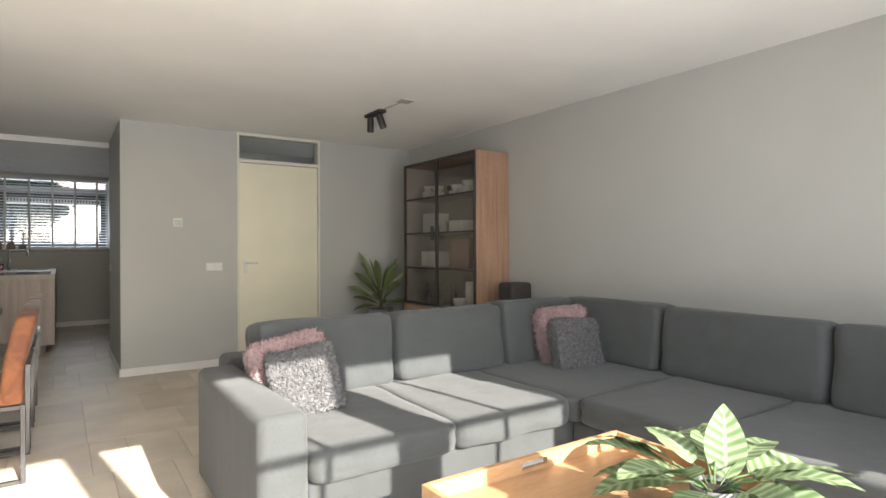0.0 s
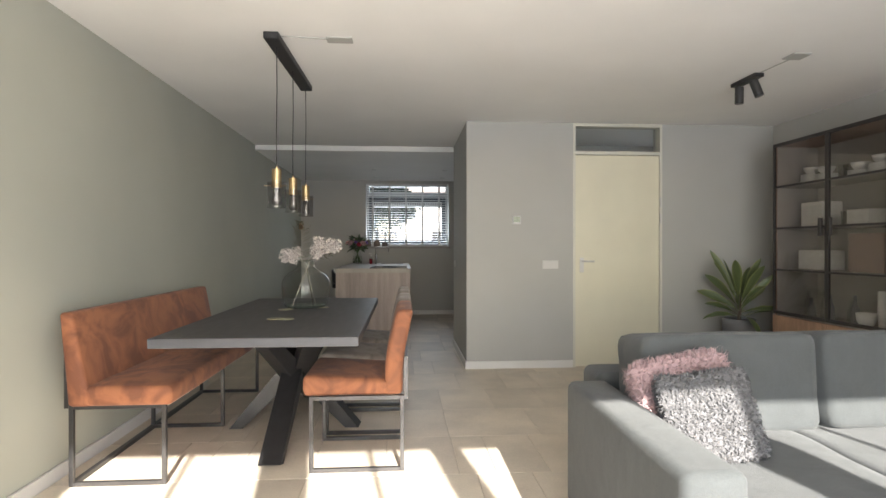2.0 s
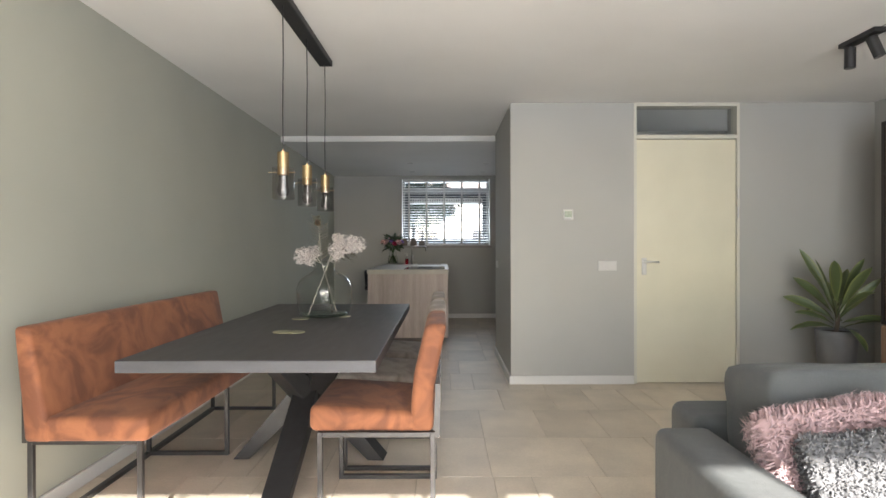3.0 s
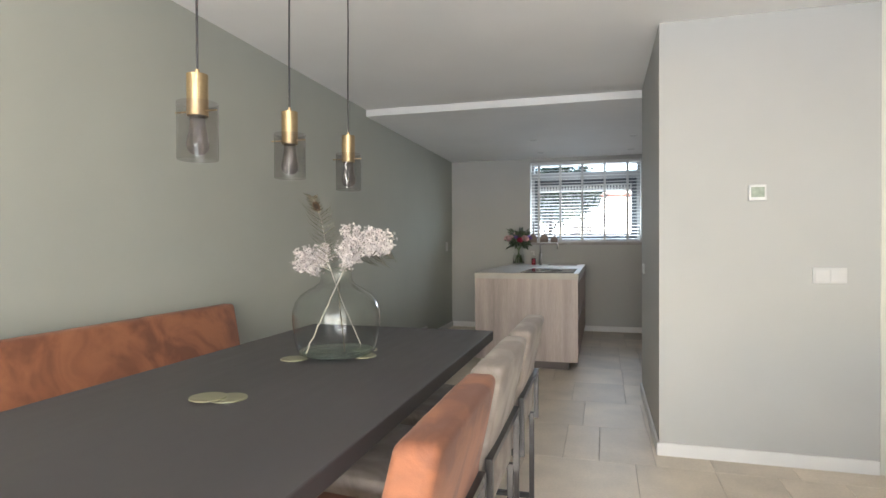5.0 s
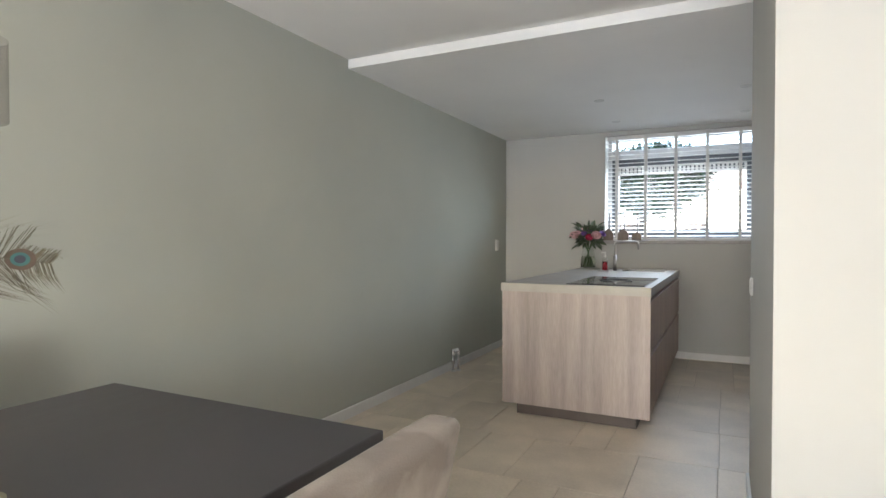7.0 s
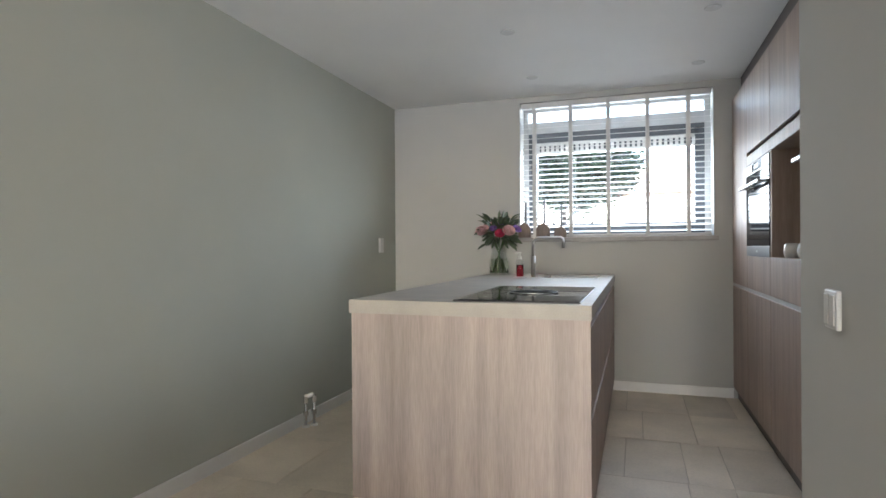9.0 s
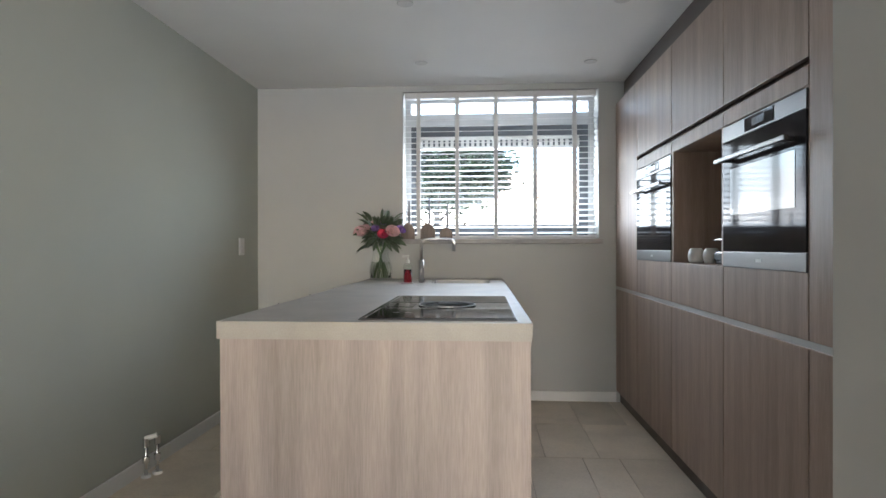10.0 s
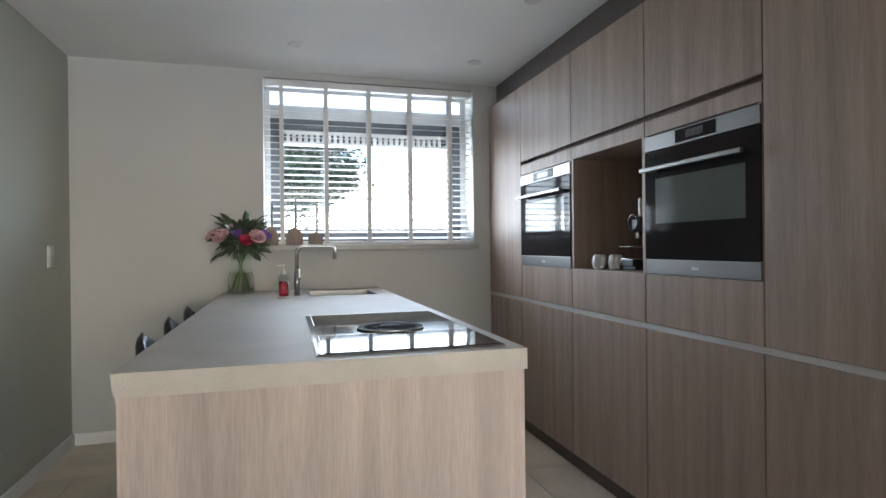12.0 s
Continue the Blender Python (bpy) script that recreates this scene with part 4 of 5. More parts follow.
# ---- kitchen appliances ----
def oven(y0, y1):
    """A built-in oven: steel strips above and below a black glass door with a bar handle."""
    o = thing("built_in_oven", (KX, (y0 + y1) / 2, 1.047), "built-in black glass oven with steel trim and bar handle", "oven", "built-in ovens")
    a, b = y0 + 0.006, y1 - 0.006
    x = KX - 0.004
    part("body", B(KX + 0.012, 1.55, y0 + 0.025, y1 - 0.025, 1.047, 1.608), M["black"], o)
    panel = part("control_panel", B(x, KX + 0.012, a, b, 1.545, 1.606, bevel=0.002), M["inox"], o, "brushed steel control panel")
    part("display", B(x - 0.002, x, a + 0.19, b - 0.19, 1.552, 1.6), M["blackglass"], panel)
    part("screen", B(x - 0.003, x - 0.002, a + 0.25, b - 0.25, 1.563, 1.59), M["oven_display"], panel)
    drd = part("oven_door", B(x, KX + 0.012, a, b, 1.111, 1.543, bevel=0.002), M["blackglass"], o, "black glass oven door")
    part("inner_window", B(x - 0.0015, x, a + 0.06, b - 0.07, 1.251, 1.43), M["oven_window"], drd)
    part("handle", B(x - 0.05, x - 0.036, a + 0.03, b - 0.03, 1.456, 1.473, bevel=0.003), M["inox"], drd, "flat steel bar handle")
    for yy in (a + 0.07, b - 0.07):
        part("handle_post", B(x - 0.036, x, yy - 0.008, yy + 0.008, 1.458, 1.471), M["inox"], drd)
    strip = part("steel_strip", B(x, KX + 0.012, a, b, 1.049, 1.109, bevel=0.002), M["inox"], o, "brushed steel lower strip")
    part("mark", B(x - 0.001, x, (a + b) / 2 - 0.02, (a + b) / 2 + 0.02, 1.073, 1.084), M["ink"], strip)
    return o


oven(7.698, 8.298)
oven(8.922, 9.572)

# coffee machine and jars in the niche
ZB = ZN + 0.0015
cm = thing("coffee_machine", (1.27, 8.57, ZB), "small black capsule coffee machine with steel ring lever", "coffee machine")
part("base", B(1.15, 1.40, 8.515, 8.625, ZB, ZB + 0.02, bevel=0.006), M["black"], cm)
part("body", B(1.26, 1.40, 8.52, 8.62, ZB + 0.02, ZB + 0.225, bevel=0.02, seg=3), M["black"], cm)
part("head", B(1.185, 1.39, 8.525, 8.615, ZB + 0.17, ZB + 0.255, bevel=0.028, seg=4), M["black"], cm)
ring = [(1.18, 8.575 + 0.034 * math.cos(a), ZB + 0.225 + 0.036 * math.sin(a)) for a in [i * math.pi / 12 for i in range(25)]]
part("lever", tube(ring, 0.0035, 8), M["steel_dark"], cm, "dark steel ring lever", smooth=True)
part("spout", R((1.20, 8.57, ZB + 0.15), (1.20, 8.57, ZB + 0.175), 0.012), M["chrome"], cm)
part("cup_tray", B(1.14, 1.255, 8.525, 8.625, ZB + 0.107, ZB + 0.114, bevel=0.002), M["chrome"], cm, "chrome cup tray")
part("drip_tray", B(1.14, 1.255, 8.52, 8.62, ZB + 0.0201, ZB + 0.05, bevel=0.004), M["black"], cm)
part("drip_grid", B(1.142, 1.253, 8.522, 8.618, ZB + 0.0501, ZB + 0.055, bevel=0.002), M["chrome"], cm, "chrome drip grid")
part("frother_handle", B(1.19, 1.22, 8.532, 8.55, ZB + 0.25, ZB + 0.335, bevel=0.004), M["white_plastic"], cm, "white upright handle")
part("water_tank", B(1.401, 1.49, 8.53, 8.61, ZB + 0.0, ZB + 0.30, bevel=0.01), M["smoke_glass"], cm)
for x, y in ((1.11, 8.752), (1.15, 8.672)):
    j = thing("jar", (x, y, ZN + 0.0015), "small round white ceramic jar", "jar", "jars in the niche")
    part("jar_body", lathe([(0.026, 0), (0.033, 0.012), (0.037, 0.035), (0.033, 0.06), (0.026, 0.072), (0.02, 0.073), (0.018, 0.066), (0.0, 0.06)], (x, y, ZN + 0.0015), 24), M["ceramic_white"], j, smooth=True)
    # solid black disc across the mouth, painted shade for the jar's inside
    part("opening", lathe([(0.0, 0.0735), (0.017, 0.0735), (0.017, 0.0745), (0.0, 0.0745)], (x, y, ZN + 0.0015), 16), M["black"], j)

# hob
HX0, HX1, HY0, HY1 = -0.318, 0.187, 7.69, 8.53
hob = thing("induction_hob", (-0.08, 8.2, IZ), "black glass induction hob with a round central extractor", "hob")
part("steel_rim", B(HX0 + 0.003, HX1 - 0.003, HY0 + 0.003, HY1 - 0.003, IZ, IZ + 0.004, bevel=0.001, seg=1), M["steel_dark"], hob, "thin steel rim")
part("glass_plate", B(HX0 + 0.006, HX1 - 0.006, HY0 + 0.006, HY1 - 0.006, IZ + 0.004, IZ + 0.0065, bevel=0.001, seg=1), M["hob_grey_glass"], hob, "glass between the cooking zones, grey reflection put into its colour")
ZH = IZ + 0.0066
for y0, y1, mat, words in ((HY0 + 0.012, 7.985, M["blackglass"], "mirror black front cooking zone"), (8.215, HY1 - 0.014, M["hob_zone"], "black rear cooking zone, brown reflection of the wall put into its colour")):
    zone = part("cooking_zone", B(HX0 + 0.026, HX1 - 0.012, y0, y1, ZH, ZH + 0.0008), mat, hob, words)
    for a in ((HX0 + 0.0225, HX0 + 0.0255, y0, y1), (HX0 + 0.0225, HX1 - 0.012, y1 + 0.0005, y1 + 0.0035)):
        part("zone_edge", B(*a, ZH, ZH + 0.0012), M["inox"], zone, "fine steel edge")
    for i, x in enumerate((HX0 + 0.09, HX0 + 0.13)):
        part("zone_mark", B(x, x + 0.022, (y0 + y1) / 2 - 0.0008, (y0 + y1) / 2 + 0.0008, ZH + 0.0009, ZH + 0.0012), M["ink"], zone)
ex, ey = -0.058, 8.09
part("control_hatch", B(HX0 + 0.04, ex - 0.125, 8.03, 8.16, ZH, ZH + 0.0008), M["hob_zone"], hob, "touch control field")
part("extractor_ring", lathe([(0.088, 0.0), (0.108, 0.0), (0.109, 0.003), (0.104, 0.0065), (0.098, 0.0055), (0.094, 0.0065), (0.088, 0.004)], (ex, ey, ZH), 48), M["matte_black"], hob, "black extractor ring", smooth=True)
for r in (0.1075,):
    part("ring_edge", lathe([(r - 0.0005, 0.003), (r - 0.0005, 0.0068), (r + 0.0005, 0.0068), (r + 0.0005, 0.003)], (ex, ey, ZH), 48, 0.0, False), M["inox"], hob, "fine bright steel rim", smooth=False)
part("extractor_well", lathe([(0.0, 0.0), (0.087, 0.0), (0.087, 0.001), (0.0, 0.001)], (ex, ey, ZH), 32), M["matte_black"], hob)
for i in range(28):
    a = 2 * math.pi * i / 28
    fin = bmesh.new()
    beam_bar(fin, (ex + 0.036 * math.cos(a), ey + 0.036 * math.sin(a), ZH + 0.0035), (ex + 0.086 * math.cos(a + 0.35), ey + 0.086 * math.sin(a + 0.35), ZH + 0.0035), 0.0028, 0.0045)
    part("extractor_fin", fin, M["matte_black"], hob)
part("extractor_cap", lathe([(0.0, 0.0), (0.04, 0.0), (0.04, 0.005), (0.034, 0.0085), (0.0, 0.0095)], (ex, ey, ZH + 0.001), 32), M["matte_black"], hob, "round black cap", smooth=True)

# sink and tap
sink = thing("sink", (-0.06, 9.73, IZ - 0.2), "undermounted brushed steel sink in the worktop", "sink")
sb = bmesh.new()
for a in ((SKX0, SKX0 + 0.004, SKY0, SKY1), (SKX1 - 0.004, SKX1, SKY0, SKY1), (SKX0 + 0.004, SKX1 - 0.004, SKY0, SKY0 + 0.004), (SKX0 + 0.004, SKX1 - 0.004, SKY1 - 0.004, SKY1)):
    box(sb, *a, IZ - 0.2, IZ - 0.004)
part("basin_wall", sb, M["inox"], sink)
part("basin_floor", B(SKX0, SKX1, SKY0, SKY1, IZ - 0.204, IZ - 0.2), M["inox"], sink)
part("drain", lathe([(0.0, 0), (0.045, 0), (0.045, 0.003), (0.0, 0.003)], (-0.06, 9.73, IZ - 0.2), 24), M["chrome"], sink)
tx, ty = -0.322, 9.62
tap = thing("kitchen_tap", (tx, ty, IZ), "brushed steel kitchen tap with a square swan neck", "tap")
part("tap_body", R((tx, ty, IZ), (tx, ty, IZ + 0.15), 0.0175, seg=24), M["tap_steel"], tap, smooth=True)
neck = [(tx, ty, IZ + 0.15), (tx, ty, IZ + 0.245)] + [(tx + 0.035 - 0.035 * math.cos(a), ty, IZ + 0.245 + 0.035 * math.sin(a)) for a in (0.4, 0.8, 1.2, 1.57)]
neck += [(tx + 0.19, ty, IZ + 0.28)] + [(tx + 0.19 + 0.025 * math.sin(a), ty, IZ + 0.255 + 0.025 * math.cos(a)) for a in (0.4, 0.8, 1.2, 1.57)] + [(tx + 0.215, ty, IZ + 0.205)]
part("spout", tube(neck, 0.0105, 14), M["tap_steel"], tap, smooth=True)
part("lever", R((tx + 0.018, ty - 0.005, IZ + 0.10), (tx + 0.028, ty - 0.05, IZ + 0.10), 0.006), M["tap_steel"], tap)

sx, sy = -0.395, 9.50
soap = thing("soap_dispenser", (sx, sy, IZ), "clear pump bottle with red hand soap", "soap dispenser")
part("tray", B(sx - 0.038, sx + 0.038, sy - 0.035, sy + 0.035, IZ, IZ + 0.006, bevel=0.003), M["white_plastic"], soap)
part("liquid", lathe([(0.0, 0.008), (0.024, 0.008), (0.025, 0.02), (0.025, 0.09), (0.0, 0.09)], (sx, sy, IZ), 20), M["soap_red"], soap, "red liquid soap", smooth=True)
part("bottle", lathe([(0.0, 0.0065), (0.027, 0.0065), (0.029, 0.015), (0.029, 0.11), (0.022, 0.125), (0.012, 0.13), (0.0, 0.13)], (sx, sy, IZ), 24), M["clear"], soap, smooth=True)
pump = R((sx, sy, IZ + 0.13), (sx, sy, IZ + 0.15), 0.012)
rod(pump, (sx, sy, IZ + 0.15), (sx, sy, IZ + 0.175), 0.005)
rod(pump, (sx + 0.008, sy, IZ + 0.175), (sx - 0.035, sy, IZ + 0.172), 0.006)
part("pump", pump, M["white_plastic"], soap, "white pump head")

# bouquet in a glass vase
fx, fy = -0.648, 9.94
bq = thing("flower_vase", (fx, fy, IZ), "glass vase with a bouquet of pink roses and dark greenery", "flower vase")
part("vase", lathe([(0.0, 0.0), (0.075, 0.0), (0.082, 0.01), (0.08, 0.09), (0.062, 0.15), (0.055, 0.19), (0.062, 0.25)], (fx, fy, IZ), 32, 0.0, False), M["clear"], bq, smooth=True)
part("water", lathe([(0.0, 0.014), (0.074, 0.015), (0.072, 0.09), (0.062, 0.125), (0.0, 0.125)], (fx, fy, IZ), 28), M["water"], bq, smooth=True)
rf = random.Random(4)


def join(bms):
    out = bmesh.new()
    for b in bms:
        me = bpy.data.meshes.new("tmp")
        b.to_mesh(me)
        b.free()
        out.from_mesh(me)
        bpy.data.meshes.remove(me)
    return out


def rose(c, r, seed):
    """A bloom of cupped petals in whorls."""
    rr = random.Random(seed)
    bm = bmesh.new()
    for ring_i, (rad, count, open_) in enumerate(((0.25, 3, 0.1), (0.5, 5, 0.35), (0.75, 6, 0.6), (1.0, 7, 0.95))):
        for k in range(count):
            a = 2 * math.pi * (k + rr.random() * 0.4) / count
            grid = []
            for i in range(4):
                rowp = []
                for j in range(4):
                    u, v = j / 3 - 0.5, i / 3
                    ang = a + u * 2.2 * (0.9 if ring_i else 1.6)
                    rd = r * rad * (0.25 + 0.75 * math.sin(v * 1.6)) * (1 + 0.15 * open_ * v)
                    z = r * (0.9 * v * (1.1 - 0.6 * open_) - 0.35 - 0.12 * abs(u) * v)
                    rowp.append(bm.verts.new((c[0] + rd * math.cos(ang), c[1] + rd * math.sin(ang), c[2] + z)))
                grid.append(rowp)
            for i in range(3):
                for j in range(3):
                    bm.faces.new((grid[i][j], grid[i][j + 1], grid[i + 1][j + 1], grid[i + 1][j]))
    return bm


stems = []
for k in range(12):
    a = k * 2.39
    stems.append(tube([(fx + 0.045 * math.cos(a + 2.6), fy + 0.045 * math.sin(a + 2.6), IZ + 0.02), (fx + 0.01 * math.cos(a), fy + 0.01 * math.sin(a), IZ + 0.19), (fx + 0.10 * math.cos(a), fy + 0.10 * math.sin(a), IZ + 0.36)], 0.0035, 6))
part("stems", join(stems), M["green_stem"], bq)
blooms = ((-0.09, -0.08, 0.36, 0.055, "rose_pink"), (0.09, -0.09, 0.355, 0.052, "rose_pink"), (0.035, -0.11, 0.335, 0.042, "rose_red"), (-0.04, 0.0, 0.41, 0.05, "rose_pink"), (0.02, -0.03, 0.40, 0.035, "violet"), (0.13, -0.02, 0.37, 0.04, "violet"), (-0.15, 0.02, 0.37, 0.045, "rose_pink"), (0.06, 0.08, 0.40, 0.045, "rose_red"), (-0.01, -0.12, 0.375, 0.03, "violet"))
for i, (dx, dy, dz, r, key) in enumerate(blooms):
    rb_ = rose((0, 0, 0), r * 0.88, i)
    rb_.transform(Matrix.Translation((fx + dx * 1.15, fy + dy * 1.2, IZ + dz - 0.012)) @ Vector((dx * 5, dy * 5 - 0.5, 0.75)).to_track_quat("Z", "Y").to_matrix().to_4x4())
    part("bloom", rb_, M[key], bq, {"rose_pink": "pale pink rose", "rose_red": "crimson bloom", "violet": "violet bloom"}[key], smooth=True)
lv = []
for k in range(210):
    a = rf.uniform(0, 6.28)
    e = rf.uniform(-0.45, 1.5)
    way = Vector((math.cos(a), math.sin(a), e))
    start = Vector((fx, fy, IZ + 0.29)) + way * rf.uniform(0.03, 0.10)
    lv.append(leaf(start, way, rf.uniform(0.06, 0.125), rf.uniform(0.016, 0.042), rf.uniform(0.2, 1.0), 0.1, 6, 0.75, 0.0, rf.uniform(-1.2, 1.2)))
part("greenery", join(lv), M["foliage"], bq, "dark green leaves", smooth=True)

# bar stools behind the island
def bar_stool(y):
    s = thing("bar_stool", (-0.72, y, 0), "black leather bar stool with a low curved back", "bar stool", "bar stools at the island")
    part("seat", cushion(-0.71, y, 0.62, 0.38, 0.40, 0.08, (5, 5, 4), 8, 0.002), M["leather"], s, smooth=True)
    bmk = bmesh.new()
    n = 14
    rings = []
    for i in range(n + 1):
        a = math.pi * (0.5 + i / n)
        ring = []
        for dr, z in ((0.0, 0.64), (0.03, 0.64), (0.035, 0.84), (0.018, 0.865), (0.0, 0.848)):
            rr = 0.19 + dr
            drop = 0.16 * abs(i / n - 0.5) * 2 if z > 0.7 else 0
            ring.append(bmk.verts.new((-0.69 + rr * math.cos(a), y + rr * math.sin(a), z - drop * 0.9)))
        rings.append(ring)
    for a, b in zip(rings, rings[1:]):
        for k in range(5):
            bmk.faces.new((a[k], a[(k + 1) % 5], b[(k + 1) % 5], b[k]))
    bmk.faces.new(rings[0])
    bmk.faces.new(list(reversed(rings[-1])))
    part("backrest", bmk, M["leather"], s, smooth=True)
    part("column", R((-0.71, y, 0.02), (-0.71, y, 0.59), 0.024), M["chrome"], s, "chrome column")
    part("base", lathe([(0.0, 0.0), (0.2, 0.0), (0.2, 0.008), (0.05, 0.022), (0.0, 0.022)], (-0.71, y, 0), 32), M["chrome"], s, smooth=True)
    part("footrest", tube([(-0.71 + 0.14 * math.cos(a), y + 0.14 * math.sin(a), 0.25) for a in [i * math.pi / 10 for i in range(21)]], 0.009, 8), M["chrome"], s)
    return s


for y in (8.58, 9.08, 9.58):
    bar_stool(y)

# switches, thermostat, valve, downlights
def wall_switch(name, x0, x1, y0, y1, z0, z1, keys, normal, label):
    w = thing(name, ((x0 + x1) / 2, (y0 + y1) / 2, z0), label, "switch")
    part("plate", B(x0, x1, y0, y1, z0, z1, bevel=0.003), M["white_plastic"], w)
    for k in keys:
        part("rocker", B(*k, bevel=0.002), M["white_plastic"], w)
    return w


wall_switch("light_switch", 1.485, 1.64, YD - 0.01, YD, 0.967, 1.05, [(1.495, 1.56, YD - 0.014, YD - 0.010, 0.976, 1.041), (1.565, 1.63, YD - 0.014, YD - 0.010, 0.976, 1.041)], "y", "white double light switch on the wall by the door")
wall_switch("light_switch", XL, XL + 0.01, 9.79, 9.87, 1.077, 1.197, [(XL + 0.010, XL + 0.014, 9.80, 9.86, 1.087, 1.132), (XL + 0.010, XL + 0.014, 9.80, 9.86, 1.142, 1.187)], "x", "white light switch on the sage green wall")
wall_switch("light_switch", PIER - 0.01, PIER, 6.78, 6.85, 0.95, 1.025, [(PIER - 0.013, PIER - 0.010, 6.786, 6.813, 0.958, 1.017), (PIER - 0.013, PIER - 0.010, 6.817, 6.844, 0.958, 1.017)], "x", "white light switch on the kitchen passage wall")
th = thing("thermostat", (1.226, YD, 1.40), "small square white room thermostat with grey display", "thermostat")
part("case", B(1.182, 1.270, YD - 0.02, YD, 1.402, 1.488, bevel=0.004), M["white_plastic"], th)
part("display", B(1.194, 1.258, YD - 0.022, YD - 0.0201, 1.42, 1.474), M["screen"], th)

vx, vy = XL + 0.05, 8.63
valve = thing("radiator_valve", (vx, vy, 0), "capped chrome heating pipes rising beside the skirting", "pipe")
for dx, dy in ((0.0, -0.02), (0.028, 0.03)):
    part("pipe", R((vx + dx, vy + dy, 0.0), (vx + dx, vy + dy, 0.17), 0.009), M["chrome"], valve, smooth=True)
    part("collar", lathe([(0.0, 0.0), (0.024, 0.0), (0.022, 0.012), (0.0, 0.014)], (vx + dx, vy + dy, 0), 18), M["white_plastic"], valve)
    part("nut", R((vx + dx, vy + dy, 0.07), (vx + dx, vy + dy, 0.10), 0.016, seg=6), M["chrome"], valve)
    part("stopcock", R((vx + dx, vy + dy, 0.15), (vx + dx, vy + dy, 0.19), 0.015, seg=12), M["chrome"], valve)
part("valve_knob", R((vx - 0.005, vy - 0.02, 0.187), (vx + 0.045, vy + 0.0, 0.202), 0.013, seg=14), M["nickel"], valve)

for x, y in ((-0.302, 8.71), (-0.318, 9.61), (0.76, 8.74), (0.78, 9.66)):
    dl = thing("downlight", (x, y, HK), "round white recessed ceiling downlight, switched off", "downlight", "kitchen downlights")
    part("ring", lathe([(0.028, -0.0005), (0.041, -0.0005), (0.042, -0.004), (0.036, -0.007), (0.028, -0.006)], (x, y, HK), 28), M["trim"], dl, smooth=True)
    part("lens", lathe([(0.0, -0.004), (0.028, -0.004), (0.028, -0.0005), (0.0, -0.0005)], (x, y, HK), 20), M["ceramic_grey"], dl)

# ---- lamps in the living room ----
px = -0.61


def bar_x(y):
    """The ceiling bar stands a touch askew of the walls."""
    return -0.616 + 0.016 * (y - 3.6)


pend = thing("pendant_lamp", (px, 4.0, HC), "black ceiling bar with three brass and smoked glass pendants", "pendant lamp")
part("ceiling_bar", beam_bar(bmesh.new(), (bar_x(3.475), 3.475, HC - 0.0203), (bar_x(4.56), 4.56, HC - 0.0203), 0.084, 0.0395, bevel=0.003), M["black"], pend)
M["bulb"] = shell_glass("lamp_bulb", (0.80, 0.76, 0.75), 1.8)
for y in (3.615, 4.07, 4.525):
    px = bar_x(y)
    part("cord", tube([(px, y, HC - 0.04), (px + 0.002, y, 2.1), (px - 0.002, y + 0.002, 1.85), (px, y, 1.638)], 0.003, 6), M["black"], pend)
    sock = part("socket", lathe([(0.0, 1.652), (0.006, 1.652), (0.006, 1.64), (0.0275, 1.638), (0.0275, 1.527), (0.0, 1.527)], (px, y, 0), 28), M["brass"], pend, "brushed brass socket", smooth=False)
    part("pin", R((px - 0.072, y, 1.54), (px + 0.06, y, 1.54), 0.002), M["brass"], sock)
    sh = part("glass_shade", lathe([(0.0, 1.408), (0.050, 1.408), (0.053, 1.411), (0.053, 1.562)], (px, y, 0), 36, 0.0, False), M["smoke_glass"], pend, "smoked glass cylinder", smooth=False)
    part("bulb", lathe([(0.020, 1.527), (0.021, 1.498), (0.026, 1.469), (0.0295, 1.453), (0.027, 1.437), (0.018, 1.426), (0.008, 1.4225), (0.0, 1.422)], (px, y, 0), 20), M["bulb"], pend, smooth=True)

spot = thing("ceiling_spotlight", (2.598, 4.15, HC), "black ceiling spotlight with two tilting cylinders", "spotlight")
part("mount_bar", B(2.563, 2.633, 4.0, 4.29, HC - 0.028, HC - 0.0005, bevel=0.003), M["black"], spot)
for y, d in ((4.235, (0.0, 0.03, -1)), (4.06, (0.28, -0.20, -1))):
    d = Vector(d).normalized()
    o = Vector((2.598, y, HC - 0.055))
    part("swivel", R((2.598, y, HC - 0.03), o, 0.008), M["black"], spot)
    hd = R(o - d * 0.015, o + d * 0.105, 0.03, seg=24)
    head = part("spot_head", hd, M["black"], spot)
    part("reflector", R(o + d * 0.1051, o + d * 0.106, 0.025, seg=20), M["ceramic_grey"], head)


def junction(name, x, y, w, d, x1, y1, label):
    j = thing(name, (x, y, HC), label, "junction box")
    part("cover", B(x - w / 2, x + w / 2, y - d / 2, y + d / 2, HC - 0.009, HC - 0.0005, bevel=0.004, seg=3), M["wall"], j)
    db = bmesh.new()
    beam_bar(db, (x, y, HC - 0.0035), (x1, y1, HC - 0.0035), 0.008, 0.004)
    part("cable_duct", db, M["wall"], j)
    return j


junction("junction_box", -0.245, 3.575, 0.15, 0.09, bar_x(3.54) + 0.045, 3.54, "white ceiling junction box with a slim cable duct")
junction("junction_box", 2.62, 3.655, 0.12, 0.12, 2.6, 3.99, "white ceiling junction box with a slim cable duct")

